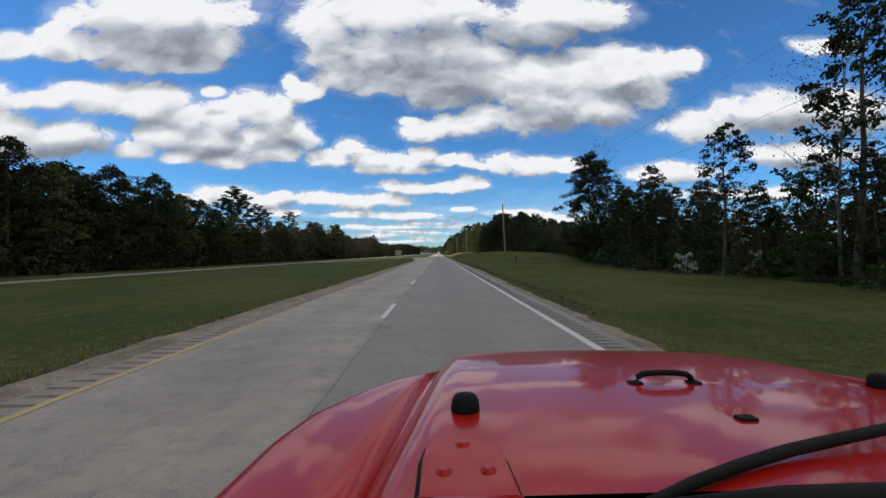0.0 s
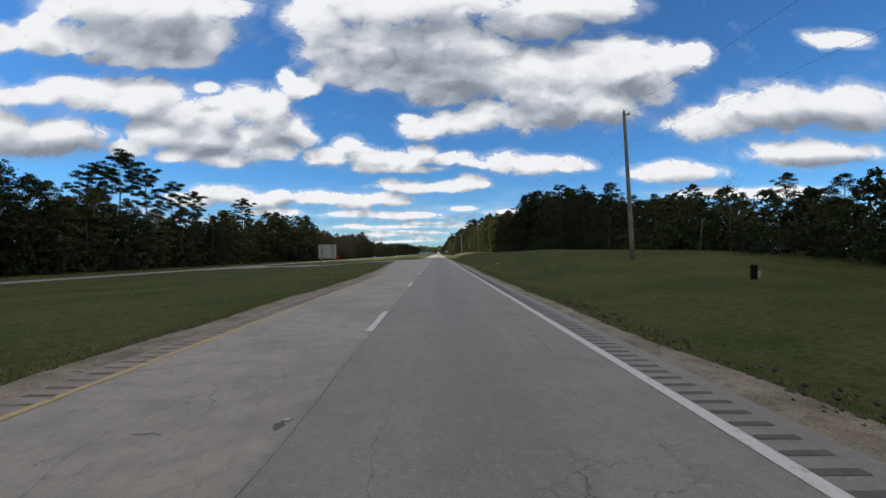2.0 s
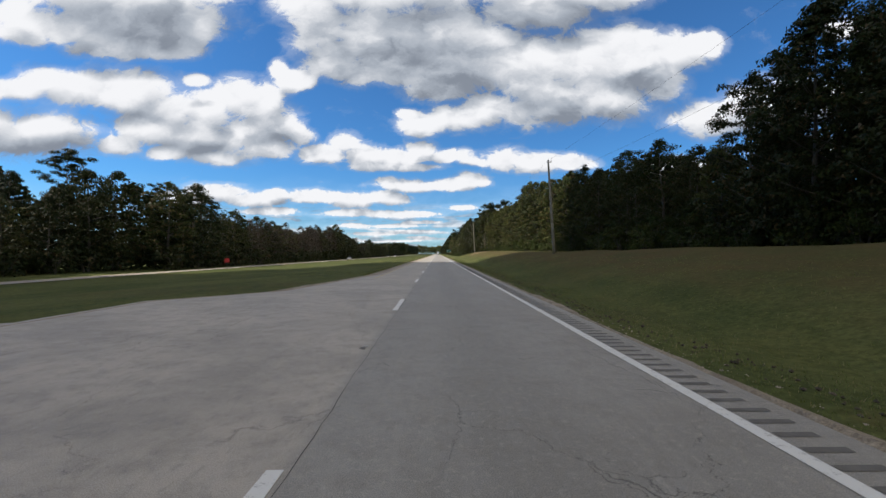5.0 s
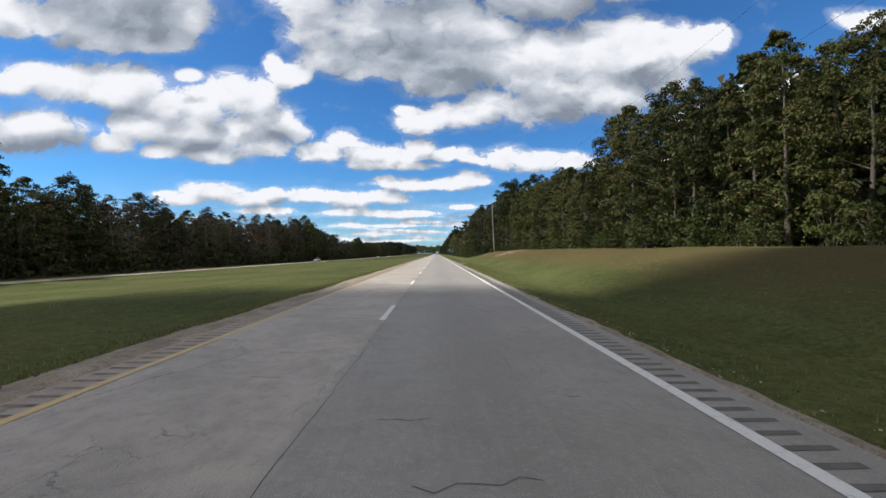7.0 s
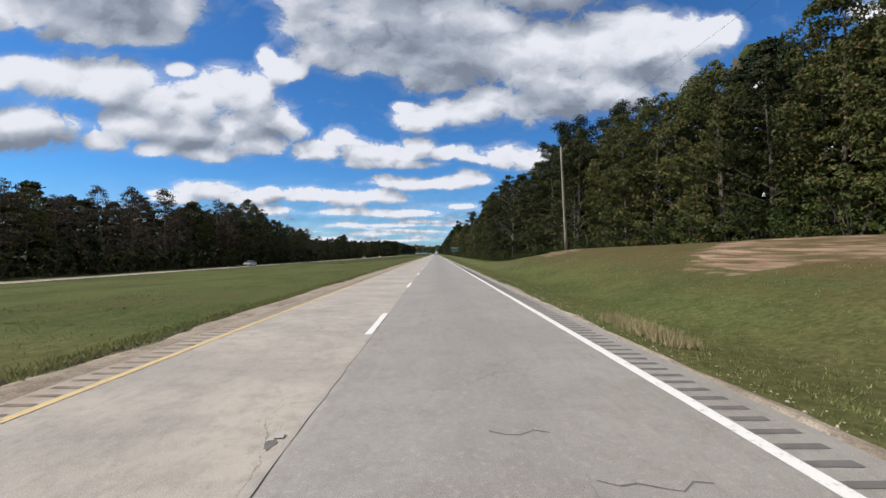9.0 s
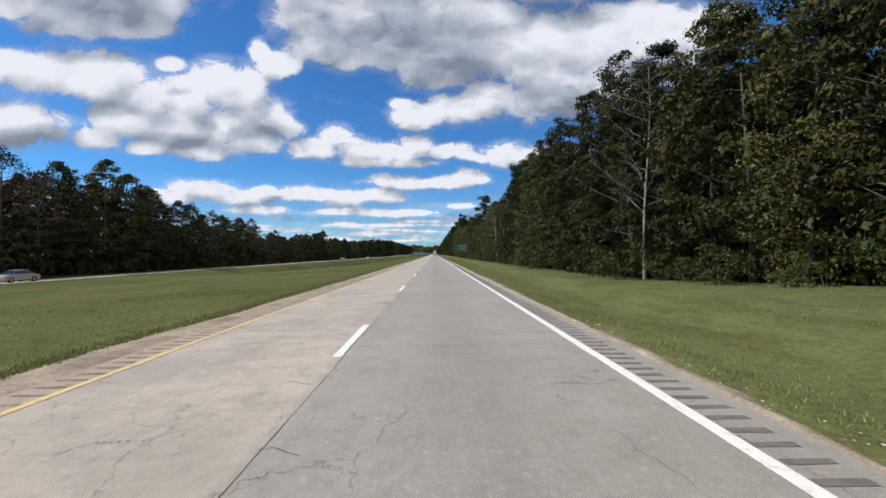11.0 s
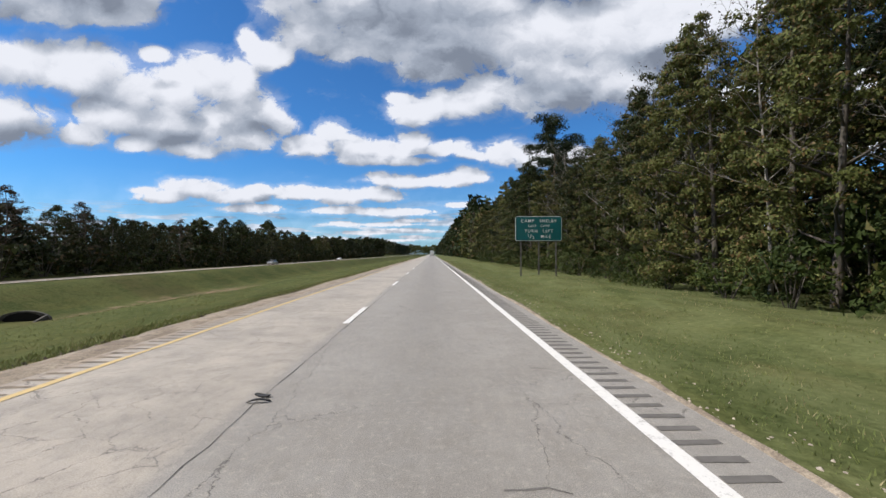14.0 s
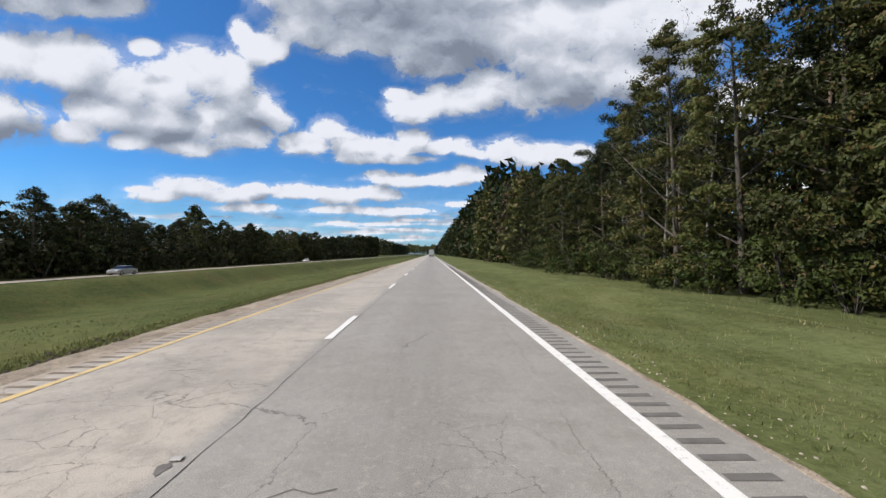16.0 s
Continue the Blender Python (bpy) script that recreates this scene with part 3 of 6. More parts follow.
def build_roads():
    ys = [-60 + 2.0 * i for i in range(340)] + [620 + 20 * i for i in range(100)]
    xs = (-5.15, -3.0, -1.4, 0.7, 2.9, X_EDGE)
    verts, faces = [], []

    def edge(y, i):
        x = lerp(EDGE_LEFT, y) if i == 0 else xs[i]
        if i in (0, 5):
            x += 0.07 * noise.noise(Vector((i * 9.0, y * 0.7, 0))) + 0.05 * noise.noise(Vector((i * 5.0, y * 2.3, 0)))
        return x

    n = len(xs)
    for y in ys:
        verts.append((edge(y, 0) - 0.02, y, -0.14))
        verts += [(edge(y, i), y, 0.0) for i in range(n)]
        verts.append((edge(y, 5) + 0.02, y, -0.14))
    w = n + 2
    for j in range(len(ys) - 1):
        for i in range(w - 1):
            a = j * w + i
            faces.append((a, a + 1, a + w + 1, a + w))
    road = tagged(raw("road", verts, faces, ASPHALT), "worn grey asphalt highway with cracks and two lanes", "road", kind="structure")
    # the other carriageway
    ys2 = [-120 + 20 * i for i in range(140)]
    v, f = ribbon(ys2, lambda y: LEFT_ROAD[0], lambda y: LEFT_ROAD[1], lambda x, y: -2.03 if x < -50 else -1.56)
    tagged(raw("road_opposite", v, f, ASPHALT_FAR), "pale asphalt carriageway beyond the grass median", "road", kind="structure")
    v, f = ribbon(ys2, lambda y: LEFT_ROAD[1] - 0.75, lambda y: LEFT_ROAD[1] - 0.6, lambda x, y: -1.585)
    tagged(raw("edge_line_opposite", v, f, WHITE_PAINT), "painted edge line of the other carriageway", "road marking", kind="structure")
    # the crossover through the median
    verts, faces = [], []
    cols = [-46.5 + 1.0 * i for i in range(38)]
    for x in cols:
        flare = 9 * smooth((x + 16) / 8) ** 2 * 0.35 + 16 * smooth((-38 - x) / 9) ** 2
        for k in range(5):
            y = 152 - flare * 0.6 + k * (15 + flare) / 4
            verts.append((x, y, ground_z(x, y) + 0.07))
    for i in range(len(cols) - 1):
        for k in range(4):
            a = 5 * i + k
            faces.append((a, a + 5, a + 6, a + 1))
    tagged(raw("crossover", verts, faces, ASPHALT_FAR), "pale asphalt crossover through the grass median", "road", kind="structure")
    return road


def strip(name, ys, x_of, width, z, material, label, wob=0.0):
    v, f = ribbon(ys, lambda y: x_of(y) - width / 2 + wob * noise.noise(Vector((3, y * 1.9, 0))),
                  lambda y: x_of(y) + width / 2 + wob * noise.noise(Vector((7, y * 2.1, 0))), lambda x, y: z(x, y) if callable(z) else z)
    return tagged(raw(name, v, f, material), label, "road marking", kind="structure")


def road_z(x, y=0.0):
    return 0.0


def build_markings(road):
    ys = [-40 + 1.0 * i for i in range(650)] + [610 + 20 * i for i in range(90)]
    up = lambda x, y: road_z(x) + 0.006
    strip("edge_line", ys, lambda y: X_WHITE, 0.165, up, WHITE_PAINT, "worn white painted line along the road edge", 0.012)
    taper = ((-99, X_YELLOW), (92, X_YELLOW), (104, -4.9), (116, -6.0), (124, -6.75), (147, -7.9))
    strip("edge_line", [y for y in ys if y < 147], lambda y: lerp(taper, y), 0.115, up, YELLOW_PAINT, "worn yellow painted line along the median side", 0.035)
    strip("edge_line", [y for y in ys if y > 184], lambda y: X_YELLOW + 0.22 * lerp(NARROW, y), 0.115, up, YELLOW_PAINT, "worn yellow painted line along the median side", 0.035)
    strip("turn_lane_line", [136.5 + i for i in range(22)], lambda y: -4.45, 0.12, up, WHITE_PAINT, "white painted line beside the turn lane", 0.008)
    # one dash, shared
    bm = bmesh.new()
    rnd = random.Random(5)
    left = [(-0.065 + rnd.uniform(-0.008, 0.008), i * DASH_LENGTH / 8) for i in range(9)]
    right = [(0.065 + rnd.uniform(-0.008, 0.008), i * DASH_LENGTH / 8) for i in range(9)]
    lv = [bm.verts.new((x, y, 0.008)) for x, y in left]
    rv = [bm.verts.new((x, y, 0.008)) for x, y in right]
    for i in range(8):
        bm.faces.new((lv[i], rv[i], rv[i + 1], lv[i + 1]))
    rim = bmesh.ops.extrude_face_region(bm, geom=bm.faces[:])
    bmesh.ops.translate(bm, vec=(0, 0, -0.008), verts=[g for g in rim["geom"] if isinstance(g, bmesh.types.BMVert)])
    dash = finish(bm, WHITE_PAINT, name="lane_dash")
    for k in range(-1, 120):
        ob = new("lane_dash", dash)
        ob.parent = road
        ob.location = (X_DASH + 0.14 * lerp(NARROW, k * DASH_PERIOD), DASH_START + k * DASH_PERIOD, 0.0)
        ob.scale = (1.15, 1, 1)
    # raised reflectors on small dark patches, midway in every other gap
    bm = bmesh.new()
    box(bm, (-0.045, -0.04, 0.0), (0.045, 0.04, 0.014), 0.005)
    for v in bm.verts:
        if v.co.z > 0.01:
            v.co.y *= 0.55
    marker = finish(bm, ALUMINIUM, name="reflector")
    bm = bmesh.new()
    ring = [bm.verts.new((0.05 * math.cos(a) * (1 + 0.3 * math.sin(3 * a)), 0.10 * math.sin(a) * (1 + 0.25 * math.cos(5 * a)), 0.005)) for a in [k * math.tau / 14 for k in range(14)]]
    bm.faces.new(ring)
    patch = finish(bm, GROOVE, name="tar_patch")
    for k in range(0, 60):
        y = DASH_START + DASH_LENGTH + 4.3 + k * 2 * DASH_PERIOD - 12.19
        ob = new("reflector", marker)
        ob.parent = road
        ob.location = (X_DASH - 0.03 + 0.14 * lerp(NARROW, y), y, 0.006)
        ob = new("tar_patch", patch)
        ob.parent = road
        ob.location = (X_DASH - 0.06 + 0.14 * lerp(NARROW, y), y - 0.15, 0.0)
        ob.rotation_euler = (0, 0, 0.5 * math.sin(k * 2.1))
    # the joint between the lanes and the turn lane
    def joint(name, y0, y1, x_of, seed, width):
        rnd = random.Random(seed)
        ys2 = np.arange(y0, y1, 0.33)
        v, f = ribbon(list(ys2), lambda y: x_of(y) + 0.035 * noise.noise(Vector((seed, y * 0.5, 0))) + 0.03 * noise.noise(Vector((seed, y * 2.2, 4))) - width * (0.3 + abs(noise.noise(Vector((seed, y * 0.8, 9))))),
                      lambda y: x_of(y) + 0.035 * noise.noise(Vector((seed, y * 0.5, 0))) + 0.03 * noise.noise(Vector((seed, y * 2.2, 4))) + width * (0.3 + abs(noise.noise(Vector((seed, y * 0.8, 5))))),
                      lambda x, y: road_z(x) + 0.004)
        tagged(raw(name, v, f, CRACK), "dark open joint between two asphalt lanes", "road joint", kind="structure")
    joint("lane_joint", -20, 560, lambda y: X_DASH + 0.11 + 0.14 * lerp(NARROW, y), 2, 0.007)
    joint("lane_joint", 100, 156, lambda y: lerp(((100, -4.6), (124, -5.1), (144, -6.2), (156, -6.7)), y), 6, 0.02)
    # short transverse cracks, many
    rnd = random.Random(31)
    c = []
    for k in range(260):
        y, x, ln = rnd.uniform(2, 545), rnd.uniform(-4.1, 2.3), rnd.uniform(0.2, 1.0)
        ph = rnd.uniform(0, 50)
        n = max(3, int(ln / 0.14))
        pts = [(min(2.7, x + ln * i / n), y + 0.20 * noise.noise(Vector((ph + i * 0.45, 0, 0))) + 0.04 * noise.noise(Vector((ph + i * 1.7, 3, 0)))) for i in range(n + 1)]
        for (xa, ya), (xb, yb) in zip(pts, pts[1:]):
            w = 0.006 + 0.012 * abs(noise.noise(Vector((xa * 3, ya, ph))))
            c.append(((xa, ya - w, 0.003), (xb, yb - w, 0.003), (xb, yb + w, 0.003), (xa, ya + w, 0.003)))
    tagged(new("cracks", quads("cracks", c, GROOVE)), "short ragged cracks across the worn asphalt", "road cracks", kind="stuff")
    # rumble grooves, one mesh each side
    def grooves(name, y0, y1, x0, x1, step, deep=0.06):
        c = []
        rnd = random.Random(8)
        for y in np.arange(y0, y1, step):
            in_by = 0.22 * lerp(NARROW, y) if x0 < 0 else 0.0
            a, b = x0 + in_by + rnd.uniform(-0.02, 0.02), x1 + in_by + rnd.uniform(-0.03, 0.03)
            za, zb = road_z(a) + 0.005, road_z(b) + 0.005
            c.append(((a, y, za), (b, y + rnd.uniform(-0.015, 0.015), zb), (b, y + deep, zb), (a, y + deep, za)))
        ob = new(name, quads(name, c, GROOVE if x0 > 0 else GROOVE_SANDY))
        tagged(ob, "row of rumble grooves milled into the shoulder", "rumble strip", kind="stuff")
    grooves("rumble_strip_outer", -10, 560, X_WHITE + 0.10, X_WHITE + 0.52, 0.305, 0.10)
    grooves("rumble_strip_inner", -10, 104, X_YELLOW - 0.47, X_YELLOW - 0.09, 0.305, 0.08)
    grooves("rumble_strip_inner", 190, 560, X_YELLOW - 0.47, X_YELLOW - 0.09, 0.305, 0.08)
    # sandy shoulders, ragged towards the grass
    def shoulder(name, side, segs):
        ysd = [-40 + 0.5 * i for i in range(1220)]
        verts, faces = [], []
        for y in ysd:
            base = X_EDGE - 0.05 if side > 0 else lerp(EDGE_LEFT, y) + 0.30
            wide = (0.84 if side < 0 else 0.46 - 0.20 * smooth((y - 130) / 30)) + 0.30 * noise.noise(Vector((side * 4, y * 0.16, 0))) + 0.20 * noise.noise(Vector((side * 4, y * 0.9, 2))) + 0.10 * noise.noise(Vector((side * 4, y * 2.4, 5)))
            if side > 0:
                wide += 1.3 * math.exp(-((y - 53) / 15) ** 2) + 1.1 * math.exp(-((y - 119) / 8) ** 2) - 0.2 * smooth((y - 400) / 60)
            wide = max(0.05, wide)
            if 148 < y < 176 and side < 0:
                wide = 0.05
            edge = X_EDGE if side > 0 else lerp(EDGE_LEFT, y)
            out = base + side * wide
            foot = ground_z(out, y)
            for k in range(6):
                x = base + side * wide * k / 5
                f = smooth((abs(x) - abs(edge)) / max(0.05, abs(out) - abs(edge)))
                z = 0.012 + (foot - 0.012) * f + 0.022 * (0 < f and k < 5)
                verts.append((x, y, -0.01 if k == 0 else z + 0.012 * noise.noise(Vector((x * 4, y * 3, 1)))))
        for j in range(len(ysd) - 1):
            for k in range(5):
                a = 6 * j + k
                faces.append((a, a + 1, a + 7, a + 6))
        tagged(raw(name, verts, faces, DIRT, smooth=True), "sandy gravel shoulder strip between asphalt and grass", "shoulder", kind="structure")
    shoulder("shoulder_outer", 1, 0)
    shoulder("shoulder_inner", -1, 0)


ground = build_ground()
road = build_roads()
build_markings(road)


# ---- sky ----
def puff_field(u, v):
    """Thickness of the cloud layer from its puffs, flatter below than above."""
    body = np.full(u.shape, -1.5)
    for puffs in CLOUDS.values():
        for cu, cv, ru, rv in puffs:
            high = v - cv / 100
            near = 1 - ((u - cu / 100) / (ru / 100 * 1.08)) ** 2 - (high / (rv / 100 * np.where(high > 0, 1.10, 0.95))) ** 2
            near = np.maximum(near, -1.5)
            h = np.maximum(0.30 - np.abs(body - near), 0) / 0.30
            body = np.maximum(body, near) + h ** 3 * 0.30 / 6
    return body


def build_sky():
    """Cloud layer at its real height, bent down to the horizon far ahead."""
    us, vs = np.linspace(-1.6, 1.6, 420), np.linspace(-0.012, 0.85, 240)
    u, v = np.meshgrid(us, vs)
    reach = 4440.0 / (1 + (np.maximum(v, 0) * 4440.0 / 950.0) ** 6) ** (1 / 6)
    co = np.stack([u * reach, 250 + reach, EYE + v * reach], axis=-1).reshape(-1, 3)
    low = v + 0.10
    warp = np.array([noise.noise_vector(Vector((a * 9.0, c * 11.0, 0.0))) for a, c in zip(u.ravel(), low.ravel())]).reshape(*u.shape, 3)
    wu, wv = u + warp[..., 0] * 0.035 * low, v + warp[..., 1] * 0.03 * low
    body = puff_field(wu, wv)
    # sunlit side and shaded cores, stored here to be painted into the colour
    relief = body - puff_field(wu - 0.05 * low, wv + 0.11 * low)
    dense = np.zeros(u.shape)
    for cu, cv, ru, rv in GREY_CORES:
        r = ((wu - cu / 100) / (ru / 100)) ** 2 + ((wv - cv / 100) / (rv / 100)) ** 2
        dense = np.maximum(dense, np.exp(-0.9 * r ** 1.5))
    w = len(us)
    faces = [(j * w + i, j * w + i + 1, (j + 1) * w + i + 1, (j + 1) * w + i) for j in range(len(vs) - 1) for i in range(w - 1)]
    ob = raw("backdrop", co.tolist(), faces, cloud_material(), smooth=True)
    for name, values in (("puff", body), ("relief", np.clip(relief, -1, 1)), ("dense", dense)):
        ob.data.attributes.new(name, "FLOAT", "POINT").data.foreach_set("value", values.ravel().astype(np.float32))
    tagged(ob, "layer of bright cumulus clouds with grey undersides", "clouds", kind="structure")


def build_deck():
    """The cloud field carried on unseen overhead and behind as added fill glow, open towards the sun."""
    xs, ys = np.arange(-4200, 4201, 70.0), np.arange(-4200, 1401, 70.0)
    x, y = np.meshgrid(xs, ys)
    off = SUN_WAY * (950.0 / SUN_WAY.z)
    field = np.array([noise.fractal(Vector((a * 0.0011, b * 0.0011, 2.0)), 1.0, 2.0, 4) for a, b in zip(x.ravel(), y.ravel())]).reshape(x.shape)
    body = 1.0 + 2.2 * field
    open_sky = np.clip(1 - np.abs(x - off.x + 30) / 520.0, 0, 1) * (y > -1500)
    body -= 4.0 * open_sky + 3.0 * np.clip((y - 1050) / 350, 0, 1)
    body = np.clip(body, -1.5, 1.2)
    w = len(xs)
    faces = [(j * w + i, j * w + i + 1, (j + 1) * w + i + 1, (j + 1) * w + i) for j in range(len(ys) - 1) for i in range(w - 1)]
    ob = raw("backdrop_overhead", np.stack([x, y, np.full(x.shape, 955.0)], axis=-1).reshape(-1, 3).tolist(), faces, overhead_material(), smooth=True)
    ob.data.attributes.new("puff", "FLOAT", "POINT").data.foreach_set("value", body.ravel().astype(np.float32))
    tagged(ob, "unseen glowing cloud layer overhead, added for pale fill light", "clouds", kind="structure")


def build_cloud():
    """The cumulus overhead, on the sunny side, in whose shade the drive begins."""
    bm = bmesh.new()
    base = 620.0
    off = SUN_WAY * (base / SUN_WAY.z)
    bmesh.ops.create_icosphere(bm, subdivisions=5, radius=1.0)
    for v in bm.verts:
        d = v.co.normalized()
        r = 1 + 0.05 * noise.noise(d * 1.7) + 0.05 * noise.noise(d * 5.0) + 0.03 * noise.noise(d * 11.0)
        square = (d.x ** 4 + d.y ** 4 + d.z ** 4) ** -0.25
        v.co = Vector((d.x * 345 * r * square, d.y * 450 * r * square, max(-0.25, d.z) * 130 * r))
    n = Nodes("cloud_vapour")
    mat = n.surface(n.mix(n.noise(n.own(), 0.01, 5), (0.8, 0.82, 0.85), (0.92, 0.92, 0.93)), 1.0)
    ob = part("cloud", bm, mat, smooth=True)
    ob.location = (off.x + CLOUD_AT[0], off.y + CLOUD_AT[1], base)
    ob.rotation_euler = (0, 0, radians(8))
    tagged(ob, "white cumulus cloud overhead shading the first stretch", "cloud", kind="structure")


CLOUD_AT = (165.0, -214.0)        # middle of its shadow on the ground
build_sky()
build_deck()
build_cloud()


# ---- trees ----
LIGHT = []
SPRAYS = {}         # leaf sprays of every broadleaved model, in order


def leaf_quads(rng, centres, radii, per, size, flat=0.6, hang=0.0):
    """Leaf sprays on the shells of many clusters."""
    out = []
    for c, r in zip(centres, radii):
        k = max(1, int(per * (0.7 + 0.6 * rng.random())))
        d = rng.normal(size=(k, 3))
        d /= np.linalg.norm(d, axis=1)[:, None]
        d[:, 2] = np.where(d[:, 2] < -0.3, -d[:, 2], d[:, 2])
        p = np.asarray(c) + d * np.array([r, r, r * flat]) * (0.45 + 0.6 * rng.random((k, 1)))
        a = rng.normal(size=(k, 3))
        a -= (a * d).sum(1)[:, None] * d * 0.7
        a /= np.linalg.norm(a, axis=1)[:, None]
        b = np.cross(a, d + 0.5 * rng.normal(size=(k, 3)))
        b /= np.linalg.norm(b, axis=1)[:, None] + 1e-6
        s = size * (0.6 + 0.8 * rng.random((k, 1)))
        a, b = a * s, b * s * 0.55
        drop = np.zeros((k, 3))
        drop[:, 2] = -hang * s[:, 0]
        out.append(np.stack([p - a * 0.5, p + a * 0.5 + b * 0.35 + drop, p - a * 0.1 + b * 1.15 + drop * 0.3], axis=1))
    return np.concatenate(out)


def trunk_mesh(rng, h, r, limbs, bark, bare=0.3, spread=0.3, lean=0.4, sides=7, rise=0.5, twig=False):
    """Tapered trunk with limbs; returns the mesh and the limb ends."""
    bm = bmesh.new()
    n = 7
    pts = [Vector((lean * math.sin(i * 0.9 + rng.random()) * i / n * 0.5, lean * math.cos(i * 0.7) * i / n * 0.5, h * 0.94 * i / (n - 1))) for i in range(n)]
    rad = [r * (1.25 if i == 0 else 1) * (1 - 0.86 * (i / (n - 1)) ** 1.1) for i in range(n)]
    tube(bm, pts, rad, sides, cap=False)
    ends = []
    for k in range(limbs):
        f = bare + (1 - bare) * (k + rng.random()) / limbs * 0.92
        i = min(n - 2, int(f * (n - 1)))
        p0 = pts[i].lerp(pts[i + 1], f * (n - 1) - i)
        a = k * 2.4 + rng.random()
        ln = h * spread * (1.15 - 0.75 * f) * (0.7 + 0.6 * rng.random())
        d = Vector((math.cos(a), math.sin(a), rise * (0.4 + 0.9 * rng.random())))
        p1 = p0 + d * ln * 0.5 + Vector((0, 0, 0.04 * ln))
        p2 = p0 + d * ln + Vector((0.1 * ln * rng.normal(), 0.1 * ln * rng.normal(), 0.16 * ln))
        rr = max(0.02, r * 0.42 * (1 - 0.75 * f))
        tube(bm, (p0, p1, p2), (rr, rr * 0.65, rr * 0.2), 5, cap=False)
        ends.append(p2)
        ends.append(p1.lerp(p2, 0.3))
        if twig:
            for q in range(6):
                t0 = p0.lerp(p1, 0.55 + 0.22 * q) if q < 2 else p1.lerp(p2, 0.24 * (q - 2))
                way = (1 if q % 2 else -1) * rng.uniform(0.5, 1.2)
                dd = Vector((d.y * way + 0.4 * d.x, -d.x * way + 0.4 * d.y, rng.uniform(0.2, 0.9))) * ln * rng.uniform(0.25, 0.45)
                tube(bm, (t0, t0 + dd * 0.6 + Vector((0, 0, 0.03 * ln)), t0 + dd), (rr * 0.4, rr * 0.26, rr * 0.1), 3, cap=False)
                for m in range(3):
                    u0 = t0 + dd * (0.35 + 0.25 * m)
                    way2 = Vector((rng.normal(), rng.normal(), 0.5 + rng.random())) * ln * 0.10
                    tube(bm, (u0, u0 + way2), (rr * 0.2, rr * 0.07), 3, cap=False)
                ends.append(t0 + dd)
    return finish(bm, bark, True, "trunk"), ends, pts


def broadleaf(seed, h, wide, leaves, bark, low=0.12, clusters=90, per=48, size=0.42, limbs=18, holes=0.0, back=1.0, mass=1.0, flat=0.8):
    """Trunk and crown meshes of a broadleaved tree with a full, uneven crown."""
    rng = np.random.default_rng(seed)
    trunk, ends, pts = trunk_mesh(rng, h, h * 0.013, limbs, bark, low, wide / h * 1.05, 0.6)
    cs, rs = [], []
    lobes = rng.normal(size=(5, 3))
    for k in range(clusters):
        f = rng.random() ** 0.85
        z = h * (low + (1 - low) * f)
        prof = wide * (1 - f ** 2.3) ** 0.62 * (0.72 + 0.28 * min(1.0, f / 0.25))
        a = rng.random() * math.tau
        lob = 1 + 0.22 * math.sin(2 * a + lobes[0, 0] * 3 + f * 4) + 0.15 * math.sin(5 * a + lobes[1, 0] * 5 + f * 9)
        q = prof * lob * (0.45 + 0.55 * math.sqrt(rng.random()))
        cs.append((q * math.cos(a), q * math.sin(a), z + 0.3 * rng.normal()))
        rs.append(wide * (0.19 + 0.13 * rng.random()) * (1.0 - 0.35 * f) * mass)
    for e in ends:
        if rng.random() > holes:
            cs.append(tuple(e))
            rs.append(wide * 0.17 * mass)
    sprays = leaf_quads(rng, cs, rs, per, size, flat, 0.25)
    if back < 1:                     # thinner on the side towards the wood's inside (local +x)
        mid = sprays.mean(axis=1)
        sprays = sprays[(mid[:, 0] < wide * 0.12) | (rng.random(len(mid)) < back)]
    SPRAYS[len(SPRAYS)] = sprays
    if per == 15:                    # the light models
        LIGHT.append(len(SPRAYS) - 1)
    return trunk, quads("crown", sprays, leaves)


def pine(seed, h, leaves, crown_from=0.55, per=60, size=0.5, wide=4.2, flat=0.6):
    """Tall pine with a bare trunk and a ragged, layered top."""
    rng = np.random.default_rng(seed)
    trunk, ends, pts = trunk_mesh(rng, h, h * 0.0105, 22, BARK_PINE, crown_from, wide / h * 1.3, 0.7, rise=0.25)
    cs = [tuple(e + Vector((0.3 * rng.normal(), 0.3 * rng.normal(), 0.2))) for e in ends] + [(0, 0, h * 0.96), (0.5, 0.2, h * 0.9), (-0.4, -0.3, h * 0.93)]
    rs = [wide * (0.20 + 0.12 * rng.random()) for _ in cs]
    crown = quads("crown", leaf_quads(rng, cs, rs, per, size, flat, 0.1), leaves)
    return trunk, crown


def bare_tree(seed, h, leaves, per=7, wide=3.6, bark=None):
    """Thinning autumn tree with pale limbs showing."""
    rng = np.random.default_rng(seed)
    trunk, ends, pts = trunk_mesh(rng, h, h * 0.0058, 24, bark or BARK_PALE, 0.3, wide / h * 1.1, 0.8, rise=0.9, twig=True)
    crown = quads("crown", leaf_quads(rng, [tuple(e) for e in ends], [0.8] * len(ends), per, 0.14, 0.8, 0.2), leaves)
    return trunk, crown


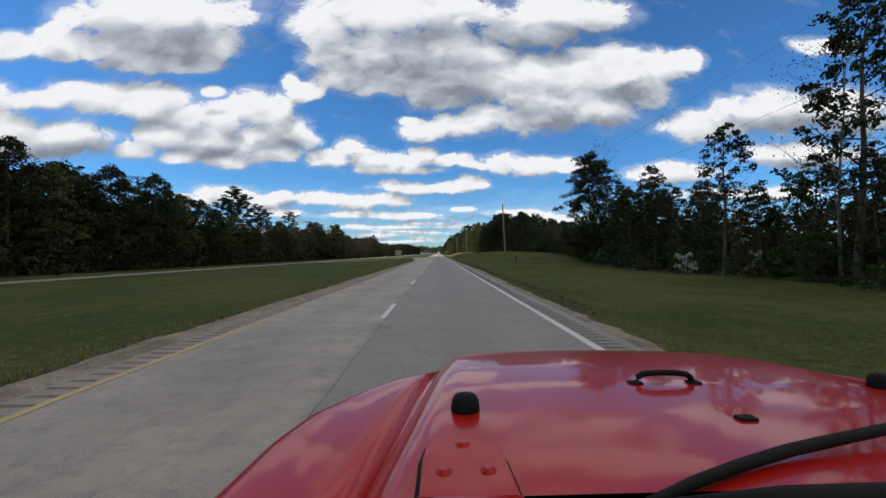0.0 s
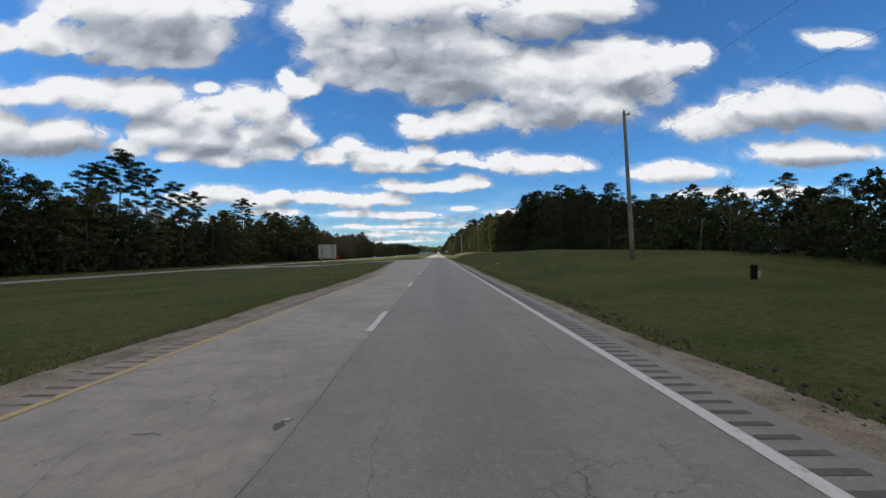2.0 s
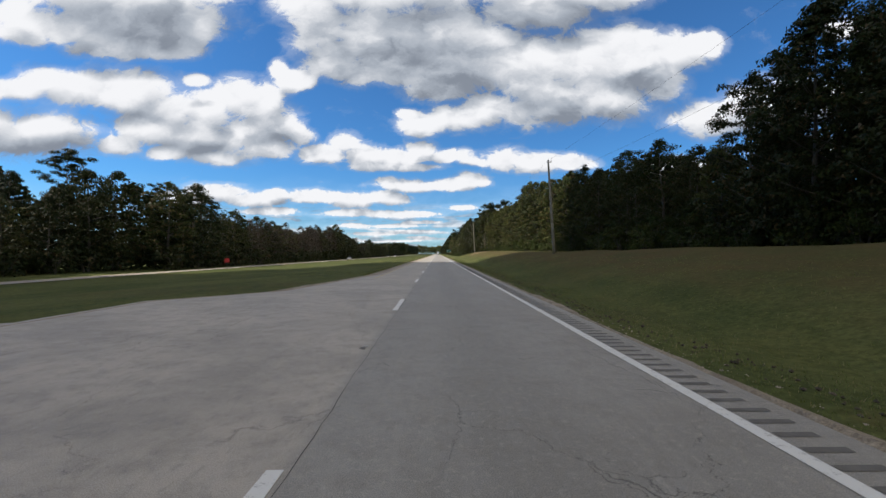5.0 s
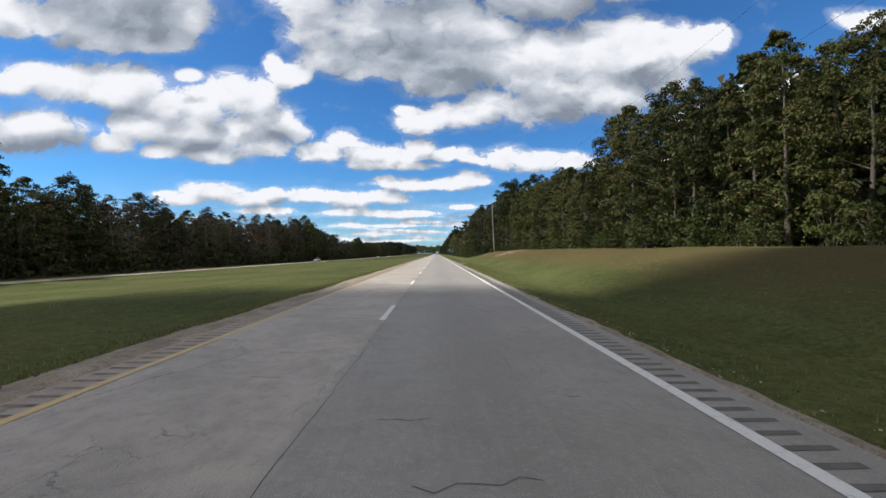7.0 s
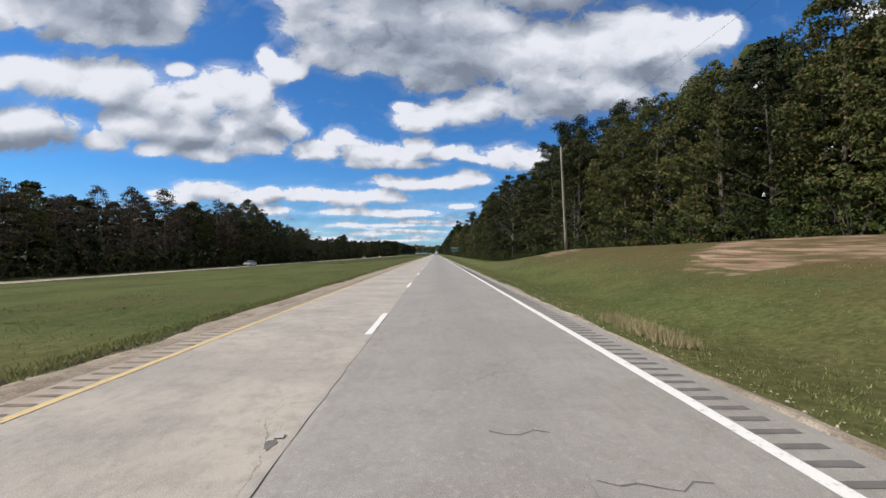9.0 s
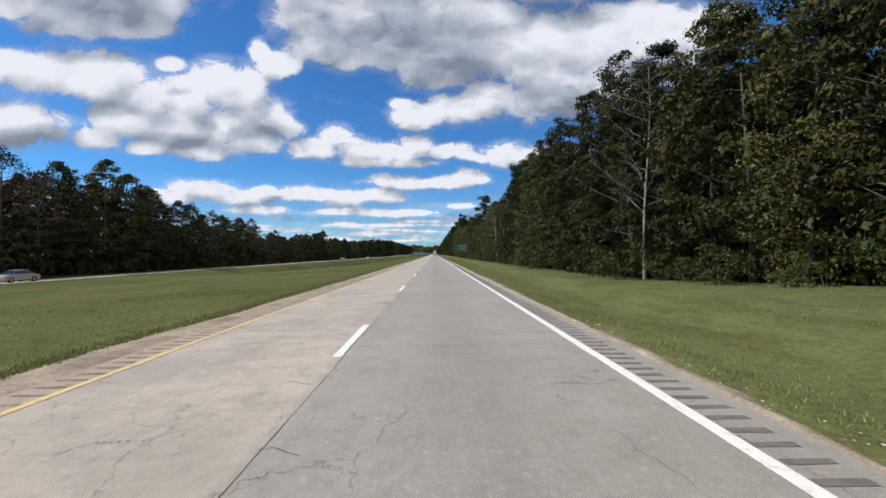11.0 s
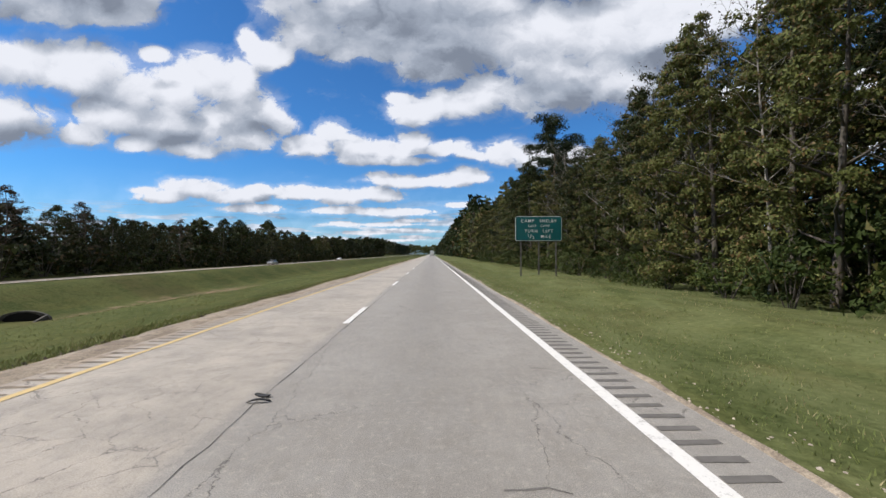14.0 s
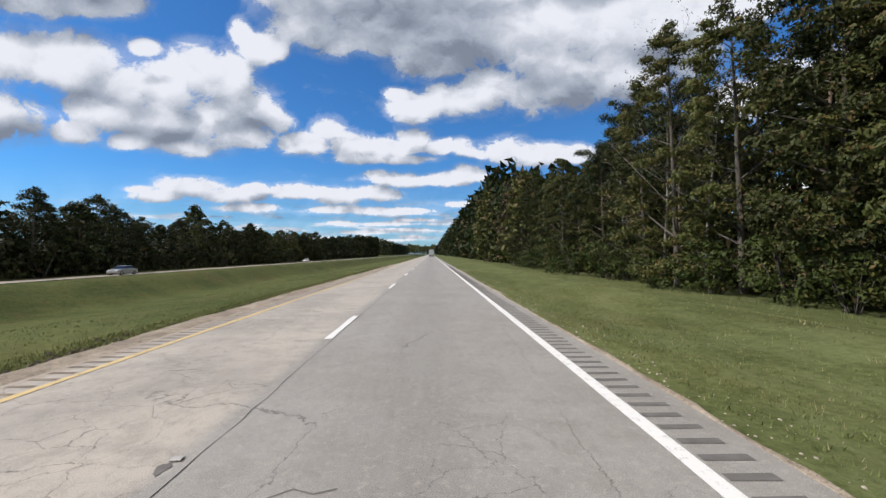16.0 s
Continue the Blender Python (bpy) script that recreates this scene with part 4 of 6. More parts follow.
def shrub(seed, h, wide, leaves, per=44, size=0.21, clusters=28):
    rng = np.random.default_rng(seed)
    bm = bmesh.new()
    for k in range(7):
        a = k * 0.9 + rng.random()
        tube(bm, ((0.1 * math.cos(a), 0.1 * math.sin(a), -0.1), (wide * 0.3 * math.cos(a), wide * 0.3 * math.sin(a), h * 0.45), (wide * 0.55 * math.cos(a), wide * 0.55 * math.sin(a), h * 0.85)), (0.035, 0.022, 0.008), 4, cap=False)
    stems = finish(bm, BARK, True, "stem")
    cs, rs = [], []
    for k in range(clusters):
        a, f = rng.random() * math.tau, rng.random()
        q = wide * math.sqrt(rng.random()) * (1 - 0.45 * f)
        cs.append((q * math.cos(a), q * math.sin(a), h * (0.1 + 0.8 * f)))
        rs.append(wide * (0.22 + 0.12 * rng.random()))
    return stems, quads("crown", leaf_quads(rng, cs, rs, per, size, 0.7, 0.3), leaves)


rnd_wood = random.Random(42)


def plant(kind, meshes, label, category, group, x, y, scale, turn, woody="trunk", squash=1.0, sink=0.15):
    top = tagged(new(kind), label, category, group)
    z = ground_z(x, y)
    top.matrix_basis = pose(x, y, z - sink, rnd_wood.uniform(-3, 3), rnd_wood.uniform(-3, 3), turn) @ Matrix.Diagonal((scale * squash, scale * squash, scale, 1))
    for name, me in zip((woody, "crown"), meshes):
        ob = new(name, me)
        ob.parent = top
    return top


# Fine models for the edge of the wood near the road, light ones for behind and far off.
OAKS = [broadleaf(11 + i, 18, 4.4 + 0.5 * i, LEAF_OAK, BARK, 0.03, 150, 80, 0.27, back=0.4, mass=0.92, flat=0.68) for i in range(3)]
GUMS = [broadleaf(31 + i, 18, 3.6 + 0.5 * i, LEAF_GUM, BARK, 0.03, 140, 80, 0.26, holes=0.2, back=0.4, mass=0.92, flat=0.68) for i in range(3)]
OPEN = [broadleaf(51 + i, 18, 3.4, LEAF_OAK, BARK, 0.25, 85, 40, 0.33, holes=0.3) for i in range(2)]
DRY = [bare_tree(61 + i, 18, LEAF_DRY, 4.5) for i in range(3)]
PINES = [pine(71 + i, 24, LEAF_PINE, 0.5 + 0.07 * i, 190, 0.28, 3.6) for i in range(3)]
PINES_NEAR = [pine(75 + i, 24, LEAF_PINE, 0.46 + 0.06 * i, 420, 0.24, 4.6, 0.8) for i in range(2)]
OAKS_NEAR = [broadleaf(85 + i, 18, 4.4, LEAF_OAK, BARK, 0.03, 150, 150, 0.20, back=0.35, mass=0.9, flat=0.66) for i in range(3)]
GUMS_NEAR = [broadleaf(188 + i, 18, 3.9, LEAF_GUM, BARK, 0.03, 140, 150, 0.19, holes=0.2, back=0.35, mass=0.9, flat=0.66) for i in range(3)]
OAKS_MID = [broadleaf(91 + i, 18, 4.6, LEAF_OAK, BARK, 0.05, 150, 76, 0.25, back=0.4) for i in range(2)]
GUMS_MID = [broadleaf(95 + i, 18, 4.0, LEAF_GUM, BARK, 0.06, 140, 76, 0.24, back=0.4) for i in range(2)]
OAKS_FAR = [broadleaf(111 + i, 18, 4.8, LEAF_OAK, BARK, 0.04, 140, 15, 0.80, 9) for i in range(3)]
GUMS_FAR = [broadleaf(131 + i, 18, 4.2, LEAF_GUM, BARK, 0.05, 130, 15, 0.74, 9) for i in range(2)]
OAKS_LEFT = [broadleaf(211 + i, 18, 4.8, LEAF_OAK, BARK, 0.03, 190, 44, 0.34, 12) for i in range(3)]
GUMS_LEFT = [broadleaf(221 + i, 18, 4.2, LEAF_GUM, BARK, 0.05, 170, 40, 0.34, 12) for i in range(2)]
DRY_LEFT = [broadleaf(231 + i, 18, 3.9, LEAF_DRY, BARK, 0.06, 130, 34, 0.24, 22, 0.3) for i in range(2)]
DRY_FAR = [broadleaf(151 + i, 18, 4.0, LEAF_DRY, BARK_PALE, 0.1, 60, 14, 0.55, 12, 0.3) for i in range(2)]
PINES_FAR = [pine(171 + i, 24, LEAF_PINE, 0.52 + 0.08 * i, 30, 0.8, 4.6) for i in range(3)]
SHRUBS = [shrub(191 + i, 2.6, 1.7, LEAF_SHRUB, 46, 0.17) for i in range(3)]
SHRUBS_FAR = [shrub(195 + i, 2.6, 1.7, LEAF_OAK, 12, 0.36) for i in range(2)]
BLOOMS = [shrub(201, 1.7, 1.0, BLOOM, 44, 0.15, 16)]

LABELS = {
    "oak": ("dense dark green broadleaved tree at the wood's edge", "tree"),
    "gum": ("yellowish green broadleaved tree with an uneven crown", "tree"),
    "open": ("dark tree with an open crown showing sky between limbs", "tree"),
    "dry": ("thinning autumn tree with pale bare limbs", "tree"),
    "pine": ("tall dark pine with a bare trunk and ragged top", "pine tree"),
    "shrub": ("leafy green shrub at the foot of the wood", "shrub"),
    "bloom": ("low bush covered in white blooms", "bush"),
}
NAMES = {"oak": "oak_tree", "gum": "gum_tree", "open": "oak_tree", "dry": "autumn_tree", "pine": "pine_tree", "shrub": "shrub", "bloom": "flowering_bush"}
MODELS = {"oak": (OAKS, OAKS_FAR, 18), "gum": (GUMS, GUMS_FAR, 18), "open": (OPEN, OPEN, 18), "dry": (DRY, DRY_FAR, 18),
          "pine": (PINES, PINES_FAR, 24), "shrub": (SHRUBS, SHRUBS_FAR, 2.6), "bloom": (BLOOMS, BLOOMS, 1.7)}


def grow(kind, x, y, height, group, far=False, squash=1.0):
    fine, light, h0 = MODELS[kind]
    models = light if far else fine
    if not far and 4 < x < 22:
        models = {"oak": OAKS_NEAR, "gum": GUMS_NEAR}.get(kind, fine)
    if not far and 4 < x < 32 and kind == "pine":
        models = PINES_NEAR
    if far == "left":
        models = {"oak": OAKS_LEFT, "gum": GUMS_LEFT, "dry": DRY_LEFT}.get(kind, fine)
    if far == "mid":
        models = {"oak": OAKS_MID, "gum": GUMS_MID}.get(kind, fine)
    return plant(NAMES[kind], models[rnd_wood.randrange(len(models))], *LABELS[kind], group, x, y, height / h0,
                 rnd_wood.uniform(-38, 38) if models in (OAKS, GUMS, OAKS_NEAR, GUMS_NEAR, OAKS_MID, GUMS_MID) else rnd_wood.uniform(0, 360), "stem" if kind in ("shrub", "bloom") else "trunk", squash)


# Height of the wood's edge along the road on the right, and of the wood beyond the other carriageway.
RIGHT_TOP = ((-60, 12), (20, 11), (45, 10), (58, 13.5), (68, 13), (75, 12), (84, 9), (89, 5.5), (112, 6.5), (120, 9), (150, 10.5), (163, 12.5), (174, 16.5), (192, 17), (197, 12.5), (213, 14.5), (245, 17), (265, 19.5), (282, 20),
             (288, 16.5), (305, 17), (325, 20.5), (345, 21.5), (365, 23), (400, 22.5), (437, 22.5), (443, 17.5), (461, 17.2), (467, 20.5), (473, 20.5), (478, 17.5), (490, 18.5), (503, 18), (512, 17.5), (518, 18.5), (532, 18.5), (545, 15.5), (575, 17.5), (600, 21), (640, 24), (2000, 26))
LEFT_TOP = ((-60, 25), (90, 25), (115, 24), (135, 20.5), (146, 17), (160, 19), (185, 17), (205, 17), (222, 18.5), (233, 15), (250, 22), (268, 24), (278, 22.5), (286, 18), (313, 17.5), (365, 17.5), (385, 19),
            (405, 19), (428, 22.5), (444, 23.5), (453, 21), (461, 18), (500, 16.5), (515, 15), (535, 11.5), (550, 12.5), (560, 15.5), (640, 15), (740, 17), (900, 20), (2000, 22))


def wood_right():
    g = "trees of the wood along the road"
    y = -14.0
    while y < 640:
        top = lerp(RIGHT_TOP, y)
        x = lerp(WOOD_EDGE, y)
        low = top < 12
        near = y < 575
        k = rnd_wood.random()
        if y < 76:
            kind = "open" if k < 0.7 else "dry" if k < 0.88 else "oak"
        elif y < 230:
            kind = "oak" if k < 0.75 else "open" if k < 0.88 else "gum"
        elif y < 345:
            kind = "oak" if k < 0.35 else "gum"
        else:
            kind = "gum" if k < 0.45 else "oak" if k < 0.82 else "dry" if k < 0.9 else "pine"
        if (462 < y < 506 or 362 < y < 434) and kind in ("dry", "pine"):
            kind = "oak"
        hh = top * rnd_wood.uniform(0.72, 1.0)
        grow(kind, x + rnd_wood.uniform(0.3, 4.2), y, hh, g, not near, 1.15 if top < 14 else 1.0)
        y += rnd_wood.uniform(3.2, 5.0) if not low else rnd_wood.uniform(2.6, 3.8)
    y = -14.0
    while y < 600:
        top = lerp(RIGHT_TOP, y)
        k = rnd_wood.random()
        kind = "gum" if k < 0.45 else "pine" if k < 0.62 and y > 170 else "dry" if k < 0.74 else "oak"
        hh = top * rnd_wood.uniform(0.8, 1.03)
        if y < 74:
            kind = "open" if k < 0.6 else "dry"
        if 90 < y < 116 and kind != "dry":
            hh = rnd_wood.uniform(6.5, 8.5)
        grow(kind, lerp(WOOD_EDGE, y) + 6.5 + rnd_wood.uniform(-1.6, 1.6), y, hh, g, "mid", 1.1)
        y += 6.0 * rnd_wood.uniform(0.7, 1.3)
    # undergrowth
    y = -12.0
    while y < 580:
        x = lerp(WOOD_EDGE, y)
        grow("shrub", x + rnd_wood.uniform(-1.6, 0.8), y, rnd_wood.uniform(1.6, 3.6), "shrubs along the wood", False, rnd_wood.uniform(0.9, 1.4))
        if rnd_wood.random() < 0.4:
            grow("shrub", x + rnd_wood.uniform(1.0, 3.0), y + 0.8, rnd_wood.uniform(3.0, 5.5), "shrubs along the wood")
        y += rnd_wood.uniform(3.0, 4.8)


def wood_left():
    g = "trees beyond the other carriageway"
    y = -10.0
    while y < 760:
        top = lerp(LEFT_TOP, y)
        k = rnd_wood.random()
        if y < 280:
            kind = "oak" if k < 0.6 else "pine" if k < 0.75 and y > 150 else "gum"
        elif y < 470:
            kind = "dry" if k < 0.48 else "oak" if k < 0.72 else "gum"
        else:
            kind = "oak" if k < 0.65 else "dry" if k < 0.85 else "gum"
        hh = top * rnd_wood.uniform(0.80, 1.02)
        grow(kind, left_edge(y) + rnd_wood.uniform(-2.5, 2.5), y, hh, g, "left" if y < 640 else True, 1.25 if kind != "pine" else 0.9)
        y += 5.2 * rnd_wood.uniform(0.7, 1.3) * (1 if y < 600 else 1.6)
    y = -12.0
    while y < 700:
        grow("shrub", left_edge(y) + 5.0 + rnd_wood.uniform(-1.0, 1.0), y, rnd_wood.uniform(4.0, 6.5), "shrubs along the far wood", True, rnd_wood.uniform(1.0, 1.3))
        y += rnd_wood.uniform(6.5, 9.0)


def left_edge(y):
    return -76.0 if y < 255 else -68.0


def inner_wood():
    """Crowns behind the edge trees, too many and too hidden to count."""
    rng = np.random.default_rng(77)
    light = [SPRAYS[k] for k in LIGHT]
    for side in (1, -1):
        out = []
        rows = ((11, 6.0), (17, 6.0), (24, 7.0)) if side > 0 else ((8, 6.0), (16, 7.0), (24, 9.0))
        for row, gap in rows:
            y = -14.0
            while y < (760 if side > 0 else 1010):
                top = lerp(RIGHT_TOP if side > 0 else LEFT_TOP, y) * (rng.uniform(0.82, 1.02) if side > 0 else rng.uniform(0.66, 0.9))
                if side > 0 and (y < 72 or 88 < y < 116):
                    top = rng.uniform(6.0, 8.0)
                x = (lerp(WOOD_EDGE, y) + row if side > 0 else left_edge(y) - row) + rng.uniform(-2, 2)
                sp = light[rng.integers(len(light))]
                close = side > 0 and row < 12 and 330 < y < 600
                sp = sp[rng.random(len(sp)) < (0.22 if row > 12 else 0.45 if close else 0.3)]
                k = top / 18.0
                a = rng.uniform(0, math.tau)
                turn = np.array([[math.cos(a), -math.sin(a), 0], [math.sin(a), math.cos(a), 0], [0, 0, 1]])
                mid = sp.mean(axis=1, keepdims=True)
                sp = (mid + (sp - mid) * (1.0 if close else 1.7)) @ turn.T * np.array([k * 1.25, k * 1.25, k]) + np.array([x, y, ground_z(x, y) - 0.2])
                out.append(sp)
                y += gap * rng.uniform(0.7, 1.3)
        ob = new("inner_wood", quads("inner_wood", np.concatenate(out), LEAF_OAK))
        tagged(ob, "dim green depth of the wood behind its edge trees", "woods", kind="stuff")


def clumps(rng, count, x_of, y_range, z_top, size):
    """Leaf clumps filling a far strip of wood."""
    y = rng.uniform(*y_range, count)
    x = x_of(y, rng)
    top = z_top(x, y)
    f = rng.random(count) ** 0.6
    z = -1.5 + (top + 1.5) * f
    p = np.stack([x, y, z], axis=1)
    d = rng.normal(size=(count, 3))
    d /= np.linalg.norm(d, axis=1)[:, None]
    a = np.cross(d, rng.normal(size=(count, 3)))
    a /= np.linalg.norm(a, axis=1)[:, None]
    b = np.cross(d, a)
    s = size * (0.5 + rng.random((count, 1)))
    return np.stack([p - a * s, p - b * s * 0.9, p + a * s + b * s * 0.6], axis=1)


def thicket():
    """Low growth that closes the view between the trunks."""
    rng = np.random.default_rng(15)
    low = lambda x, y: 2.2 + 1.6 * np.sin(y * 0.31 + x) + 1.2 * np.sin(y * 0.83 + x * 0.4)
    edge = lambda y, g: np.array([lerp(WOOD_EDGE, b) for b in y]) + 1.5 + g.random(len(y)) * 24
    r = clumps(rng, 46000, edge, (-15, 760), low, 0.55)
    r[..., 2] += np.array([ground_z(a, b) for a, b in zip(r[:, 0, 0], r[:, 0, 1])])[:, None] + 0.6
    l = clumps(rng, 60000, lambda y, g: np.where(y < 255, -73.0, -65.0) - g.random(len(y)) * 26, (-15, 1000), low, 0.75)
    ob = new("undergrowth", quads("undergrowth", np.concatenate([r, l]), LEAF_OAK))
    tagged(ob, "dark tangled undergrowth on the floor of the woods", "undergrowth", kind="stuff")


def rough_top(base, amp, seed):
    def top(x, y):
        return base + amp * (np.sin(y * 0.11 + seed) * 0.5 + np.sin(y * 0.37 + x * 0.2 + seed * 3) * 0.6 + np.sin(y * 0.83 + x * 0.5 + seed) * 0.4)
    return top


def far_woods():
    rng = np.random.default_rng(9)
    r = clumps(rng, 42000, lambda y, g: 18 + g.random(len(y)) ** 2 * 26, (600, 2400), rough_top(25, 3.0, 1), 1.5)
    ob = new("far_wood", quads("far_wood", r, LEAF_OAK))
    tagged(ob, "continuous dark green wood running on beside the road", "woods", kind="stuff")
    l = clumps(rng, 16000, lambda y, g: -72 - g.random(len(y)) ** 2 * 40, (1000, 1080), rough_top(20, 3.0, 4), 1.6)
    l2 = clumps(rng, 26000, lambda y, g: -100 - g.random(len(y)) ** 1.5 * 120, (1350, 2400), rough_top(31, 3.5, 7), 2.0)
    ob = new("far_wood", quads("far_wood", np.concatenate([l, l2]), LEAF_OAK))
    tagged(ob, "dark green wood far off beyond the other carriageway", "woods", kind="stuff")
    e = clumps(rng, 26000, lambda y, g: g.uniform(-520, 420, len(y)), (2420, 2560), lambda x, y: 41 + 4 * np.sin(x * 0.05) + 3 * np.sin(x * 0.17) + 2 * np.sin(x * 0.41), 3.0)
    ob = new("far_wood", quads("far_wood", e, LEAF_GUM))
    tagged(ob, "low wooded rise closing the road at the horizon", "woods", kind="stuff")


def key_trees():
    """Trees that stand out one by one."""
    g = "trees of the wood along the road"
    for kind, x, y, h, q in (("oak", 29.0, 77.5, 20.0, 0.95), ("oak", 30.2, 79.0, 20.5, 0.9), ("oak", 30.8, 76.0, 18.5, 0.95), ("dry", 29.4, 78.2, 24.0, 0.8), ("open", 25.0, 36.0, 13.5, 1.0), ("open", 27.5, 27.0, 20.0, 1.0), ("dry", 28.5, 29.0, 19.0, 1.1), ("open", 29, 55, 14, 1.0), ("dry", 24, 18, 15, 1.0),
                             ("open", 25.5, 148, 13.8, 1.15), ("oak", 28, 141, 12.0, 1.0), ("oak", 24.5, 122, 9.5, 1.0), ("oak", 27.5, 176, 16.8, 1.1), ("oak", 27.5, 185, 17.0, 1.15), ("dry", 30, 105, 8.0, 0.8),
                             ("pine", 26, 357, 26, 1.0), ("pine", 27, 366, 27, 1.0), ("pine", 30, 350, 26, 1.0), ("dry", 21.5, 346, 11, 1.0),
                             ("pine", 21, 508, 25.5, 1.1), ("pine", 25, 516, 24, 1.1), ("pine", 24, 552, 20, 1.1), ("gum", 18.5, 465, 17.5, 0.8), ("dry", 18.8, 450, 18.5, 1.2), ("dry", 20.5, 456, 18, 1.2), ("dry", 18.6, 461, 17.5, 1.1), ("dry", 19.4, 474, 18.5, 1.1), ("dry", 20.5, 483, 19, 1.1), ("dry", 19.6, 496, 18, 1.1),
                             ("gum", 19.5, 487, 15, 0.8),
                             ("dry", 18.0, 533, 19, 1.0), ("dry", 18.6, 529, 16, 1.0), ("dry", 18.4, 381, 19.5, 1.3), ("pine", 21, 432, 23.5, 1.1), ("pine", 21.5, 440, 24, 1.1)):
        grow(kind, x, y, h, g, False, q)
    g = "trees beyond the other carriageway"
    for x, y, h in ((-87, 178, 33), (-88, 190, 30.5), (-88, 202, 28.5), (-92, 221, 28), (-93, 263, 31), (-86, 168, 27), (-90, 146, 25), (-82, 92, 24), (-113, 446, 27), (-86, 242, 21), (-88, 290, 27), (-84, 296, 26)):
        grow("pine", x, y, h, g, False, 1.1)
    for x, y, h in ((-92, 244, 22), (-85, 300, 18), (-79, 365, 17.5), (-80, 420, 19), (-66, 561, 13.5), (-62, 578, 12.5), (-80, 645, 19.5), (-84, 655, 19)):
        grow("oak", x, y, h, g, True, 1.2)
    for x, y, h, q in ((24, 40, 2.4, 0.85), (25.2, 52, 1.5, 0.8), (26, 34, 2.6, 0.5)):
        grow("bloom", x, y, h, "white-blooming bushes", False, q)


wood_right()
wood_left()
key_trees()
inner_wood()
thicket()
far_woods()


# ---- grass tufts ----
def tufts(name, count, rng, x_of, y_range, height, material, label, broad=1.0):
    y = rng.uniform(*y_range, count)
    x = x_of(y, rng)
    z = np.array([ground_z(a, b) for a, b in zip(x, y)]) - 0.02
    blades = []
    for k in range(3):
        a = rng.uniform(0, math.tau, count)
        h = height * (0.5 + rng.random(count))
        w = (0.004 + 0.007 * rng.random(count)) * broad
        px, py = x + rng.normal(0, 0.06, count), y + rng.normal(0, 0.06, count)
        lx, ly = rng.normal(0, 0.35, count) * h, rng.normal(0, 0.35, count) * h
        cx, sx = np.cos(a) * w, np.sin(a) * w
        blades.append(np.stack([np.stack([px - cx, py - sx, z], 1), np.stack([px + cx, py + sx, z], 1),
                                np.stack([px + lx, py + ly, z + h], 1)], axis=1))
    ob = new(name, quads(name, np.concatenate(blades), material))
    tagged(ob, label, "grass", kind="stuff")


def build_grass():
    rng = np.random.default_rng(4)
    right = lambda near, wide: lambda y, g: near + g.random(len(y)) ** 1.5 * wide
    tufts("grass", 60000, rng, right(4.0, 3.0), (0, 540), 0.055, BLADES, "uneven green grass on the outer verge", 1.2)
    tufts("grass", 70000, rng, right(4.6, 9.0), (0, 545), 0.05, BLADES, "short green grass over the outer verge", 1.3)
    tufts("weeds", 900, rng, right(4.3, 8.0), (300, 545), 0.12, STRAW, "scattered pale seed heads in the outer verge", 0.8)
    left = lambda far, power: lambda y, g: np.array([lerp(EDGE_LEFT, b) for b in y]) - 0.50 - g.random(len(y)) ** power * far
    for lo, hi, k in ((0, 146, 0.3), (190, 560, 0.7)):
        tufts("grass", int(90000 * k), rng, left(0.6, 1.6), (lo, hi), 0.075, BLADES, "thick green grass along the edge of the median", 1.2)
        tufts("grass", int(70000 * k), rng, left(9.0, 1.5), (lo, hi), 0.05, BLADES, "uneven green grass over the median", 1.3)
    tufts("dry_grass", 800, rng, lambda y, g: 4.3 + g.random(len(y)) * 0.7, (290.2, 293.6), 0.22, STRAW, "clump of tall straw-coloured grass by the shoulder")
    tufts("dry_grass", 6000, rng, lambda y, g: np.array([lerp(WOOD_EDGE, b) for b in y]) - 1.2 - g.random(len(y)) * 2.2, (0, 560), 0.24, BLADES, "long unmown grass at the foot of the wood")


def clods(name, count, rng, x_of, y_range, size, material, label):
    """Lumps of soil and stones, eight-sided and uneven."""
    y = rng.uniform(*y_range, count)
    x = x_of(y, rng)
    z = np.array([max(ground_z(a, b), -0.04 if abs(a) < 5.2 else -9.0) for a, b in zip(x, y)])
    mid = np.stack([x, y, z], 1)
    r = size * (0.35 + rng.random((count, 1)) ** 2)
    tip = [mid + np.array(d) * r * (0.7 + 0.6 * rng.random((count, 1))) for d in ((1, 0, 0.1), (0, 1.2, 0), (-1, 0, 0.1), (0, -1.2, 0), (0.1, 0, 0.75), (0, 0, -0.6))]
    out = []
    for k in range(4):
        out.append(np.stack([tip[k], tip[(k + 1) % 4], tip[4]], 1))
        out.append(np.stack([tip[(k + 1) % 4], tip[k], tip[5]], 1))
    tagged(new(name, quads(name, np.concatenate(out), material)), label, "soil", kind="stuff")


